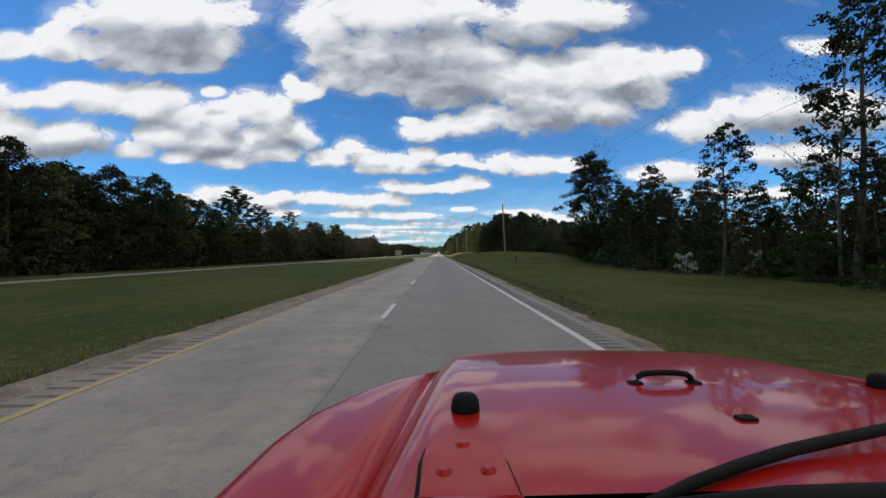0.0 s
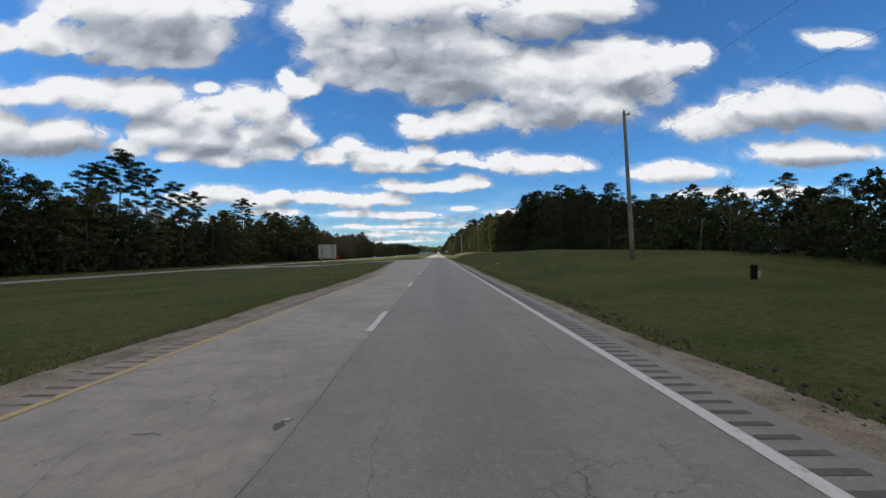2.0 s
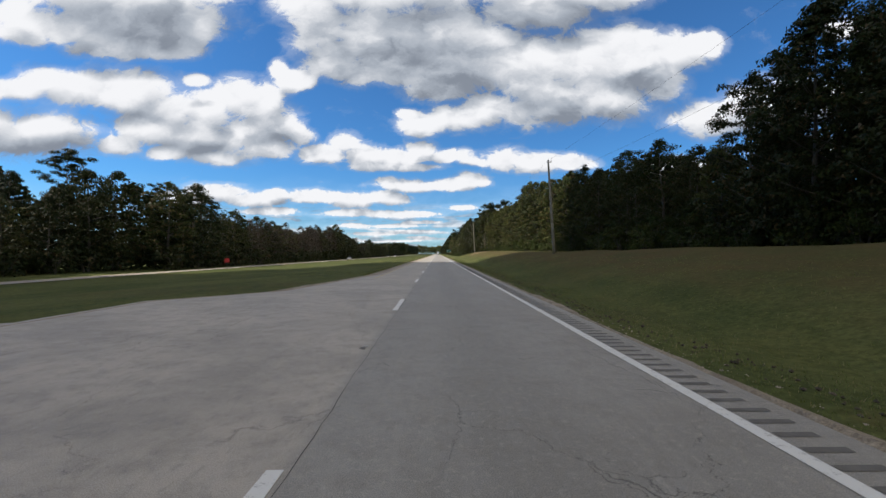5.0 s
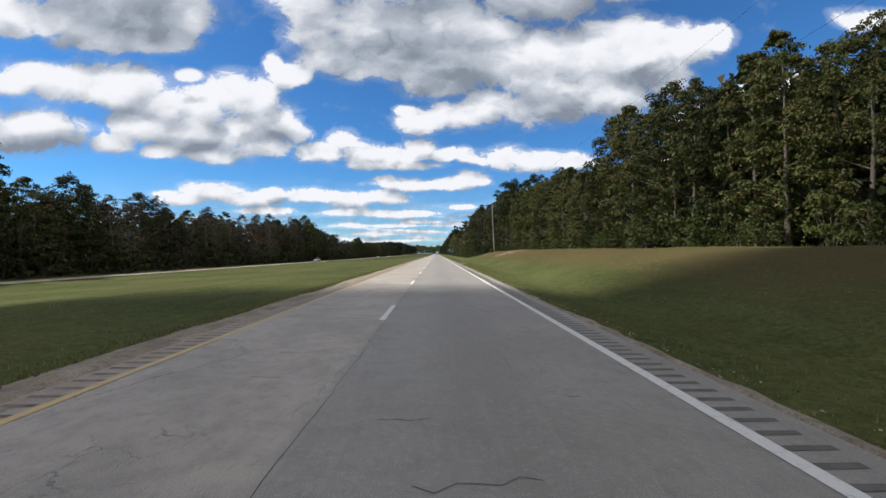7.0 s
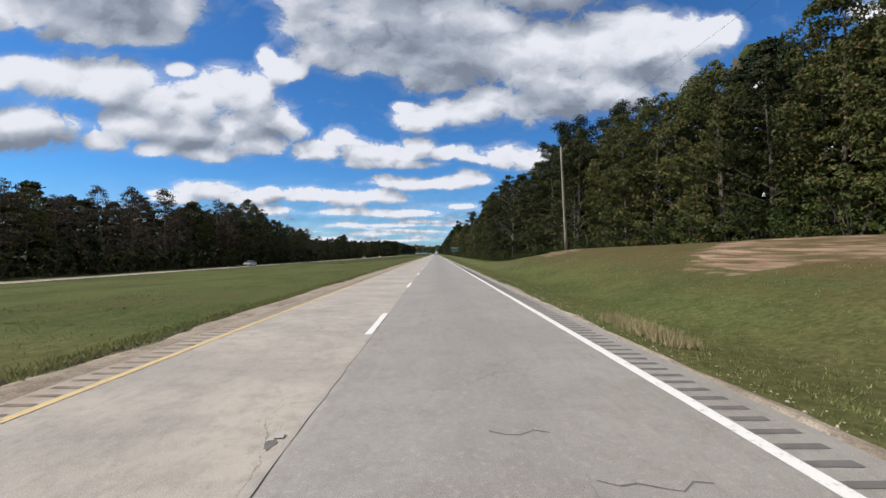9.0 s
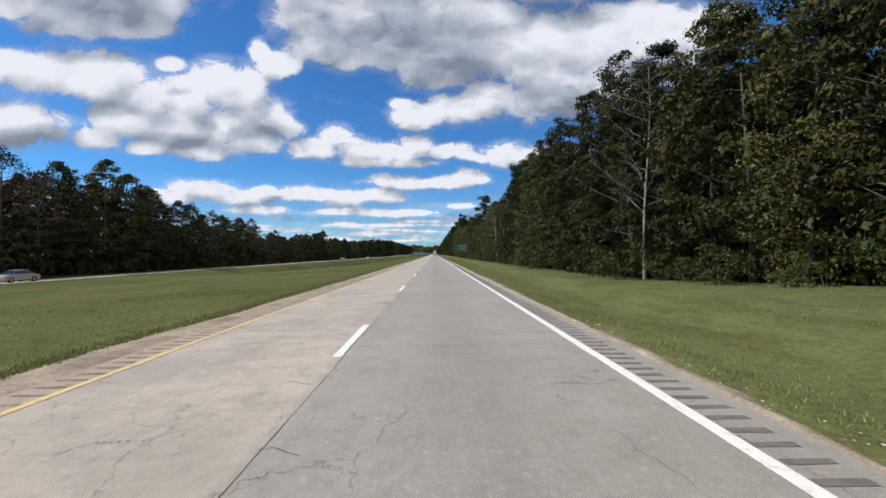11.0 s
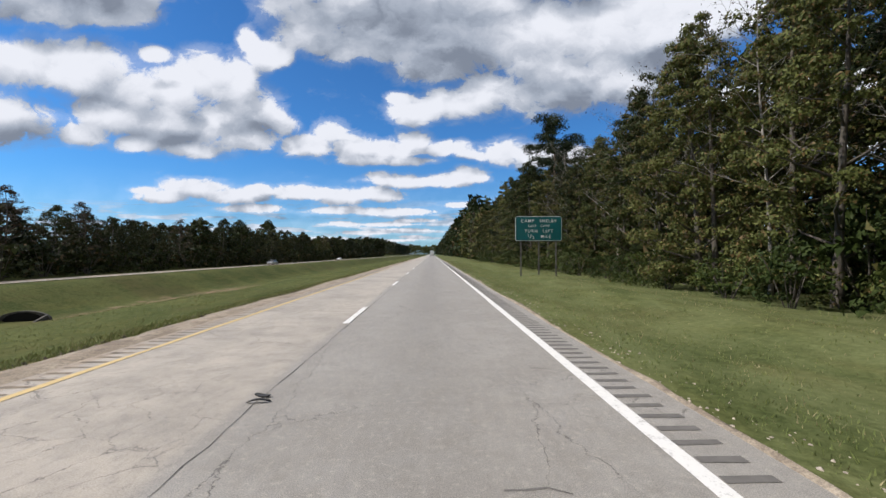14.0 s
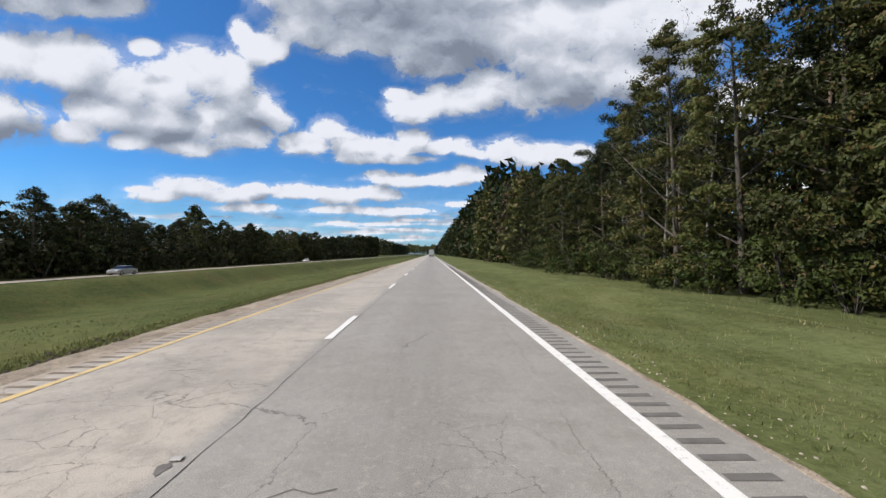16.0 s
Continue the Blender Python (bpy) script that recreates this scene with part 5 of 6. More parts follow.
def build_soil():
    rng = np.random.default_rng(23)
    soil = plain("dark_loose_soil", (0.070, 0.055, 0.040), 0.95, 0.5, 4.0)
    grit = plain("pale_gravel", (0.36, 0.31, 0.25), 0.9, 0.4, 9.0)
    lip = lambda y, g: np.array([lerp(EDGE_LEFT, b) for b in y]) - 0.52 + 0.12 * np.sin(y * 0.9) * np.sin(y * 0.23) + g.normal(0, 0.11, len(y))
    for lo, hi, count in ((0, 146, 3000), (190, 560, 9000)):
        # dark lumps: crumbled soil, and a painted stand-in for the grass edge's shadow
        clods("soil_lumps", count, rng, lip, (lo, hi), 0.055, soil, "dark crumbled soil that also stands in for shade along the grass edge")
        clods("gravel", count, rng, lambda y, g: lip(y, g) + 0.12 + 0.5 * g.random(len(y)), (lo, hi), 0.022, grit, "loose pale gravel on the sandy shoulder")
    clods("soil_lumps", 1800, rng, lambda y, g: 4.15 + 0.45 * np.sin(y * 0.33) + 1.3 * g.random(len(y)), (12, 78), 0.05, soil, "dark soil and broken asphalt along the shoulder")
    clods("soil_lumps", 1500, rng, lambda y, g: 4.15 + 0.2 * np.sin(y * 0.4) + 0.8 * g.random(len(y)), (78, 200), 0.04, soil, "dark soil crumbs along the shoulder")
    clods("gravel", 9000, rng, lambda y, g: 3.72 + 0.6 * g.random(len(y)) ** 1.5, (5, 550), 0.02, grit, "loose pale gravel beside the paving")


build_grass()
build_soil()


# ---- things along the road ----
def utility_pole(x, y, h, lean=0.0):
    z = ground_z(x, y)
    p = thing("utility_pole", "weathered grey wooden utility pole on the grass bank", "utility pole", "utility poles along the road", pose(x, y, z - 0.2, 0, lean, 0))
    bm = bmesh.new()
    tube(bm, [(0, 0, (h + 0.2) * i / 6) for i in range(7)], [0.19 - 0.075 * i / 6 for i in range(7)], 12)
    part("pole", bm, POLE_WOOD, p, smooth=True)
    bm = bmesh.new()
    box(bm, (-0.06, -0.09, h - 0.1), (0.42, -0.03, h + 0.0), 0.01)
    part("bracket", bm, POLE_WOOD, p)
    for xx, zz in ((0.36, h), (0.0, h + 0.2)):
        bm = bmesh.new()
        tube(bm, ((xx, -0.06 if xx else 0, zz), (xx, -0.06 if xx else 0, zz + 0.06), (xx, -0.06 if xx else 0, zz + 0.1), (xx, -0.06 if xx else 0, zz + 0.17)), (0.03, 0.06, 0.045, 0.03), 10)
        part("insulator", bm, ALUMINIUM, p, "grey ceramic insulator", True)
    bm = bmesh.new()
    tube(bm, ((0.14, 0, h * 0.78), (0.3, 0, h * 0.78)), (0.02, 0.02), 6)
    part("bolt", bm, STEEL, p)
    return Vector((x + h * math.sin(radians(lean)), y, z - 0.2 + h * math.cos(radians(lean))))


def wire(name, a, b, sag, offset):
    bm = bmesh.new()
    pts = []
    for i in range(17):
        f = i / 16
        q = Vector(a).lerp(Vector(b), f) + Vector(offset)
        q.z -= sag * 4 * f * (1 - f)
        pts.append(q)
    tube(bm, pts, [0.006] * 17, 5)
    ob = part(name, bm, WIRE, smooth=True)
    tagged(ob, "thin black overhead cable sagging between wooden poles", "cable", "overhead cables")


POLES = ((16.0, -12.0, 12.0), (15.6, 95.7, 11.8), (14.9, 210.3, 12.0), (15.7, 332.2, 12.4), (16.0, 448.6, 11.3), (20.5, 609.0, 12.5))
tops = [utility_pole(x, y, h, -2.9 - 0.3 * (i % 3)) for i, (x, y, h) in enumerate(POLES)]
for a, b in zip(tops, tops[1:]):
    wire("cable", a, b, 1.3, (0.0, 0.0, 0.22))
    wire("cable", a, b, 1.6, (0.1, 0.0, -2.4))


def rounded_plate(bm, w, h, d, r, seg=5):
    """Rounded rectangle in the x-z plane, d thick along y."""
    pts = []
    for cx, cz, a0 in ((w / 2 - r, h / 2 - r, 0), (-w / 2 + r, h / 2 - r, 90), (-w / 2 + r, -h / 2 + r, 180), (w / 2 - r, -h / 2 + r, 270)):
        for k in range(seg + 1):
            a = radians(a0 + 90 * k / seg)
            pts.append((cx + r * math.cos(a), cz + r * math.sin(a)))
    f = [bm.verts.new((x, -d / 2, z)) for x, z in pts]
    b = [bm.verts.new((x, d / 2, z)) for x, z in pts]
    bm.faces.new(f)
    bm.faces.new(b[::-1])
    n = len(pts)
    for i in range(n):
        bm.faces.new((f[i], b[i], b[(i + 1) % n], f[(i + 1) % n]))
    return bm


def letters(text, size, x, z, parent, material, y=-0.03, name="lettering", spacing=1.25):
    cu = bpy.data.curves.new(name, "FONT")
    cu.body, cu.size, cu.align_x, cu.align_y, cu.extrude = text, size, "CENTER", "CENTER", 0.002
    cu.space_character, cu.space_word, cu.offset = spacing, 1.5, 0.001
    cu.materials.append(material)
    ob = new(name, cu)
    ob.parent = parent
    ob.matrix_basis = pose(x, y, z, 90, 0, 0)
    return ob


def guide_sign():
    x, y = 8.55, 469.6
    s = thing("road_sign", "green guide sign with white letters on three steel posts", "road sign", "", pose(x, y, 0, 0, 0, -3))
    W, H, mid = 3.36, 1.78, 3.52
    bm = bmesh.new()
    rounded_plate(bm, W, H, 0.02, 0.16)
    bmesh.ops.translate(bm, verts=bm.verts, vec=(0, 0, mid))
    board = part("board", bm, SIGN_WHITE, s, "white sheeting that shows as a thin border")
    bm = bmesh.new()
    rounded_plate(bm, W - 0.07, H - 0.07, 0.006, 0.135)
    bmesh.ops.translate(bm, verts=bm.verts, vec=(0, -0.014, mid))
    part("panel", bm, SIGN_GREEN, s, "green reflective panel")
    for text, size, z in (("CAMP  SHELBY", 0.315, 0.54), ("EAST  GATE", 0.235, 0.19), ("TURN  LEFT", 0.305, -0.19), ("MILE", 0.305, -0.58)):
        letters(text, size, 0.52 if text == "MILE" else 0.02, mid + z, s, SIGN_WHITE, -0.02)
    for text, size, x1, z in (("1", 0.27, -0.74, -0.51), ("/", 0.44, -0.57, -0.59), ("2", 0.29, -0.38, -0.66)):
        letters(text, size, x1, mid + z, s, SIGN_WHITE, -0.02)
    for px in (-1.27, 0.02, 1.27):
        c = math.cos(radians(3))
        gz = ground_z(x + px * c, y)
        bm = bmesh.new()
        for lo, hi in (((-0.05, 0.015, gz - 0.2), (0.05, 0.027, mid + 0.7)), ((-0.05, 0.027, gz - 0.2), (-0.038, 0.07, mid + 0.7)), ((0.038, 0.027, gz - 0.2), (0.05, 0.07, mid + 0.7))):
            box(bm, lo, hi)
        bmesh.ops.translate(bm, verts=bm.verts, vec=(px, 0, 0))
        part("post", bm, DARK_STEEL, s, "dark weathered steel channel post")
    for z in (mid - 0.5, mid + 0.5):
        bm = bmesh.new()
        box(bm, (-1.55, 0.07, z - 0.04), (1.55, 0.1, z + 0.04))
        part("stringer", bm, STEEL, s)


def median_sign():
    """Seen from behind, its face towards the other way."""
    x, y = -9.3, 98.3
    s = thing("road_sign", "plain grey metal back of a square sign on two posts", "road sign", "", pose(x, y, ground_z(x, y), 0, 0, 8))
    bm = bmesh.new()
    rounded_plate(bm, 1.46, 1.18, 0.015, 0.06)
    bmesh.ops.translate(bm, verts=bm.verts, vec=(0, 0, 1.95))
    part("board", bm, ALUMINIUM, s)
    for px in (-0.47, 0.47):
        bm = bmesh.new()
        box(bm, (px - 0.05, -0.09, -0.2), (px + 0.05, -0.01, 2.5), 0.01)
        part("post", bm, POLE_WOOD, s, "grey wooden post")
    for z in (1.65, 2.25):
        bm = bmesh.new()
        box(bm, (-0.65, -0.032, z - 0.03), (0.65, -0.008, z + 0.03))
        part("stringer", bm, STEEL, s)


def small_sign(x, y, material, label):
    s = thing("small_sign", label, "road sign", "", pose(x, y, ground_z(x, y), 0, 0, 5))
    bm = bmesh.new()
    rounded_plate(bm, 0.95, 0.85, 0.012, 0.06)
    bmesh.ops.translate(bm, verts=bm.verts, vec=(0, 0, 1.9))
    part("board", bm, material, s)
    bm = bmesh.new()
    box(bm, (-0.03, 0.008, -0.2), (0.03, 0.05, 2.2))
    part("post", bm, DARK_STEEL, s)


def marker_post(x, y):
    s = thing("cable_marker", "short dark post with a pale band in the grass", "marker post", "", pose(x, y, ground_z(x, y)))
    bm = bmesh.new()
    box(bm, (-0.13, -0.1, -0.1), (0.13, 0.1, 0.72), 0.03)
    part("body", bm, BLACK, s)
    bm = bmesh.new()
    box(bm, (0.135, -0.08, 0.05), (0.30, 0.08, 0.42), 0.02)
    part("side_box", bm, ALUMINIUM, s, "pale tan metal box")


def stake(x, y, h, lean):
    bm = bmesh.new()
    tube(bm, ((0, 0, -0.1), (lean * 0.5, 0, h / 2), (lean, 0.02, h)), (0.028, 0.025, 0.018), 7)
    ob = part("stake", bm, BARK_PALE, smooth=True)
    ob.location = (x, y, ground_z(x, y))
    tagged(ob, "pale leaning wooden stake at the foot of the wood", "stake")


guide_sign()
median_sign()
RED_SIGN = plain("red_sign_sheeting", (0.45, 0.03, 0.03), 0.4)
small_sign(-43.0, 242.5, RED_SIGN, "small faded red square sign on a post in the median")
marker_post(15.8, 83.3)
stake(21.0, 56.0, 2.6, 0.95)
stake(23.0, 99.0, 3.2, 0.35)


def culvert():
    """Dark mouth of a drain in the hollow of the median."""
    x, y = -35.8, 477.5
    c = thing("drain", "dark concrete drain mouth sunk in the median grass", "drain", "", pose(x, y, ground_z(x, y) - 0.18, 0, 0, 14))
    # concrete in a very dark, mottled tone
    conc = plain("dark_concrete", (0.07, 0.066, 0.06), 0.9, 0.35, 3.0)
    def arch(w, low, high, y0, y1):
        bm = bmesh.new()
        ring = [(-w, low)] + [(-w * math.cos(a), low + 0.45 * (high - low) + 0.55 * (high - low) * math.sin(a)) for a in (math.pi * i / 12 for i in range(13))] + [(w, low)]
        front = [bm.verts.new((px, y0, pz)) for px, pz in ring]
        back = [bm.verts.new((px, y1, pz)) for px, pz in ring]
        bm.faces.new(front)
        bm.faces.new(back[::-1])
        for i in range(len(ring)):
            k = (i + 1) % len(ring)
            bm.faces.new((front[i], back[i], back[k], front[k]))
        bmesh.ops.recalc_face_normals(bm, faces=bm.faces)
        return bm
    part("headwall", arch(2.0, -0.5, 1.12, 0.6, 0.95), conc, c)
    for s in (-1, 1):
        bm = bmesh.new()
        box(bm, (-0.12, -0.9, -0.5), (0.12, 0.62, 0.72), 0.03)
        for v in bm.verts:
            if v.co.z > 0.5 and v.co.y < 0:
                v.co.z = 0.12
        bmesh.ops.rotate(bm, verts=bm.verts, cent=(0, 0.6, 0), matrix=Matrix.Rotation(-0.35 * s, 3, "Z"))
        bmesh.ops.translate(bm, verts=bm.verts, vec=(1.75 * s, 0, 0))
        part("wing_wall", bm, conc, c)
    # solid black plate paints in the shade of the hollow mouth
    part("opening", arch(1.5, -0.4, 0.98, 0.54, 0.64), BLACK, c, "black plate standing in for the shade inside the drain mouth")


culvert()


def tyre_scrap(x, y, strips, size, label):
    """Torn strips of tread lying by the lane joint."""
    rng = random.Random(int(y))
    ob = thing("tyre_scrap", label, "tyre scrap", "tyre scraps on the road", pose(x, y, 0.004, 0, 0, 0))
    for i in range(strips):
        bm = bmesh.new()
        length, wide = size * rng.uniform(0.6, 1.0), size * rng.uniform(0.13, 0.22)
        turn, bend, rise = rng.uniform(-0.5, 0.9), rng.uniform(-0.25, 0.25), size * rng.uniform(0.05, 0.10)
        ox, oy = rng.uniform(-0.2, 0.2) * size, (i - (strips - 1) / 2) * size * 0.6
        rows = []
        for k in range(9):
            u = k / 8 - 0.5
            a = turn + bend * u * 4
            cx, cy = ox + u * length * math.cos(turn) - bend * u * u * length * math.sin(turn), oy + u * length * math.sin(turn) + bend * u * u * length * math.cos(turn)
            cz = rise * (1 - 4 * u * u) if i % 2 == 0 else rise * 4 * u * u * (0.6 if u > 0 else 0.2)
            w = wide * (0.5 + rng.uniform(-0.14, 0.12)) * (0.55 if k in (0, 8) else 1)
            nx, ny = -math.sin(a) * w, math.cos(a) * w
            rows.append([bm.verts.new((cx + nx * e, cy + ny * e, cz + h)) for e, h in ((-1, 0), (1, 0), (1, 0.012), (-1, 0.012))])
        for p0, p1 in zip(rows, rows[1:]):
            for e in range(4):
                bm.faces.new((p0[e], p0[(e + 1) % 4], p1[(e + 1) % 4], p1[e]))
        bm.faces.new(rows[0][::-1])
        bm.faces.new(rows[-1])
        bmesh.ops.recalc_face_normals(bm, faces=bm.faces)
        part("tread_strip", bm, TYRE_SCRAP, ob)


TYRE_SCRAP = plain("torn_tyre_rubber", (0.022, 0.021, 0.02), 0.75, 0.4, 30.0)
tyre_scrap(-1.33, 396.05, 3, 0.34, "torn black tyre strips lying beside the lane joint")
tyre_scrap(-1.17, 444.5, 2, 0.36, "curled dark tyre strips lying beside the lane joint")
tyre_scrap(-1.15, 493.8, 2, 0.32, "small torn tyre strips lying beside the lane joint")
bm = bmesh.new()
box(bm, (-0.055, -0.065, 0.0), (0.055, 0.065, 0.010), 0.004)
for v in bm.verts:
    v.co.z += 0.012 * math.sin(v.co.x * 40 + 1.0) * math.cos(v.co.y * 30)
scrap = part("paper_scrap", bm, plain("dusty_white_card", (0.72, 0.71, 0.68), 0.8, 0.15, 20.0))
scrap.location = (-1.35, 396.12, 0.036)
scrap.rotation_euler = (0.1, -0.12, 0.35)
tagged(scrap, "white scrap of card lying on torn tyre strips", "litter")


def litter(x, y, size):
    """A crumpled scrap of paper in the grass."""
    bm = bmesh.new()
    bmesh.ops.create_icosphere(bm, subdivisions=2, radius=size)
    for v in bm.verts:
        v.co *= 1 + 0.45 * noise.noise(v.co * 14 + Vector((x, y, 0)))
        v.co.z *= 0.6
    ob = part("paper_scrap", bm, SIGN_WHITE)
    ob.location = (x, y, ground_z(x, y) + size * 0.35)
    tagged(ob, "crumpled white scrap of paper lying in the grass", "litter", "litter on the verge")


for x, y, size in ((8.4, 121.2, 0.09), (5.9, 41.5, 0.05), (7.0, 396.0, 0.05)):
    litter(x, y, size)


# ---- vehicles ----
def car(x, y, z, paint, label, turn=180):
    c = thing("car", label, "car", "cars on the other carriageway", pose(x, y, z, 0, 0, turn))
    side = ((-2.25, 0.35), (-2.28, 0.62), (-2.2, 0.86), (-1.55, 0.95), (-0.95, 1.0), (0.95, 0.98), (1.75, 0.88), (2.2, 0.74), (2.28, 0.5), (2.22, 0.32), (1.85, 0.27), (-1.85, 0.27))
    bm = bmesh.new()
    rows = []
    for xx in (-0.88, -0.84, 0.84, 0.88):
        k = 0.97 if abs(xx) > 0.86 else 1.0
        rows.append([bm.verts.new((xx, py * k, 0.3 + (pz - 0.3) * (0.93 if abs(xx) > 0.86 else 1.0))) for py, pz in side])
    n = len(side)
    for a, b in zip(rows, rows[1:]):
        for i in range(n):
            bm.faces.new((a[i], a[(i + 1) % n], b[(i + 1) % n], b[i]))
    bm.faces.new(rows[0][::-1])
    bm.faces.new(rows[-1])
    part("body", bm, paint, c)
    cab = ((-1.6, 0.95), (-0.95, 1.38), (-0.3, 1.46), (0.35, 1.42), (1.15, 0.97))
    bm = bmesh.new()
    l = [bm.verts.new((-0.72 if pz > 1.2 else -0.82, py, pz)) for py, pz in cab]
    r = [bm.verts.new((0.72 if pz > 1.2 else 0.82, py, pz)) for py, pz in cab]
    for i in range(4):
        bm.faces.new((l[i], l[i + 1], r[i + 1], r[i]))
    bm.faces.new(l[::-1])
    bm.faces.new(r)
    bm.faces.new((l[0], r[0], r[4], l[4]))
    part("window", bm, CAR_GLASS, c, "dark tinted glass")
    bm = bmesh.new()
    box(bm, (-0.7, -0.9, 1.40), (0.7, 0.3, 1.475), 0.03)
    part("roof", bm, paint, c)
    for sx in (-0.8, 0.8):
        for sy in (-1.4, 1.4):
            bm = bmesh.new()
            bmesh.ops.create_cone(bm, cap_ends=True, segments=20, radius1=0.32, radius2=0.32, depth=0.2, matrix=pose(sx, sy, 0.32, 0, 90, 0))
            w = part("wheel", bm, BLACK, c)
            bm = bmesh.new()
            bmesh.ops.create_cone(bm, cap_ends=True, segments=16, radius1=0.2, radius2=0.16, depth=0.04, matrix=pose(sx * 1.13, sy, 0.32, 0, 90 if sx > 0 else -90, 0))
            part("rim", bm, STEEL, w)
    for sx in (-0.62, 0.62):
        bm = bmesh.new()
        box(bm, (sx - 0.18, 2.12, 0.62), (sx + 0.18, 2.27, 0.76), 0.03)
        part("headlight", bm, SIGN_WHITE, c)


def truck(x, y):
    t = thing("semi_trailer", "white box trailer with rear doors on the road ahead", "truck", "", pose(x, y, 0))
    white = plain("white_trailer_paint", (0.72, 0.72, 0.70), 0.5, 0.08, 1.0)
    bm = bmesh.new()
    box(bm, (-1.29, 0.0, 1.15), (1.29, 15.5, 4.05), 0.03)
    part("box", bm, white, t)
    for s in (-1, 1):
        bm = bmesh.new()
        box(bm, (0.03 if s > 0 else -1.22, -0.05, 1.25), (1.22 if s > 0 else -0.03, 0.0, 3.95), 0.015)
        d = part("door", bm, white, t)
        bm = bmesh.new()
        tube(bm, ((s * 0.35, -0.08, 1.3), (s * 0.35, -0.08, 3.9)), (0.025, 0.025), 8)
        part("lock_bar", bm, STEEL, d)
        bm = bmesh.new()
        box(bm, (s * 0.9 - 0.12, -0.04, 0.95), (s * 0.9 + 0.12, 0.02, 1.1))
        part("tail_light", bm, RED_SIGN, t)
        for yy in (1.6, 2.9, 12.5):
            bm = bmesh.new()
            bmesh.ops.create_cone(bm, cap_ends=True, segments=24, radius1=0.51, radius2=0.51, depth=0.55, matrix=pose(s * 0.95, yy, 0.51, 0, 90, 0))
            part("wheel", bm, BLACK, t)
    bm = bmesh.new()
    box(bm, (-1.2, 0.05, 0.45), (1.2, 0.15, 0.55))
    box(bm, (-0.6, 0.05, 0.55), (-0.5, 0.15, 1.16))
    box(bm, (0.5, 0.05, 0.55), (0.6, 0.15, 1.16))
    part("bumper", bm, DARK_STEEL, t)
    bm = bmesh.new()
    box(bm, (-1.22, 15.9, 0.9), (1.22, 18.4, 3.6), 0.15)
    part("cab", bm, white, t)


CAR_GLASS = plain("tinted_glass", (0.02, 0.022, 0.025), 0.08)
SILVER = plain("silver_car_paint", (0.42, 0.43, 0.44), 0.3, 0.05, Metallic=0.5)
WHITE_CAR = plain("white_car_paint", (0.75, 0.75, 0.74), 0.3, 0.04)
car(-50.5, 397.0, -1.74, SILVER, "silver saloon car on the pale asphalt carriageway")
car(-49.0, 571.0, -1.68, SILVER, "silver saloon car following another on the carriageway")
car(-53.0, 683.0, -1.85, WHITE_CAR, "white saloon car on the pale asphalt carriageway")
truck(0.9, 745.0)


def shed(x, y, w, d, h, wall, roof, label):
    s = thing("roadside_building", label, "building", "", pose(x, y, ground_z(x, y), 0, 0, 12))
    bm = bmesh.new()
    box(bm, (-w / 2, 0, -0.3), (w / 2, d, h), 0.02)
    part("wall", bm, wall, s)
    bm = bmesh.new()
    v = [bm.verts.new(p) for p in ((-w / 2 - 0.4, -0.4, h), (w / 2 + 0.4, -0.4, h), (w / 2 + 0.4, d + 0.4, h), (-w / 2 - 0.4, d + 0.4, h), (-w / 2 - 0.4, d / 2, h + 1.8), (w / 2 + 0.4, d / 2, h + 1.8))]
    for f in ((0, 1, 5, 4), (3, 4, 5, 2), (0, 4, 3), (1, 2, 5), (0, 3, 2, 1)):
        bm.faces.new([v[i] for i in f])
    part("roof", bm, roof, s)
    for k in (-0.28, 0.05, 0.3):
        bm = bmesh.new()
        box(bm, (k * w - 0.8, -0.06, 0.9), (k * w + 0.8, 0.02, 2.2))
        part("window", bm, CAR_GLASS, s)


shed(-125, 1120, 30, 12, 4.0, WHITE_CAR, SIGN_WHITE, "long white low building with a pale metal roof far off")


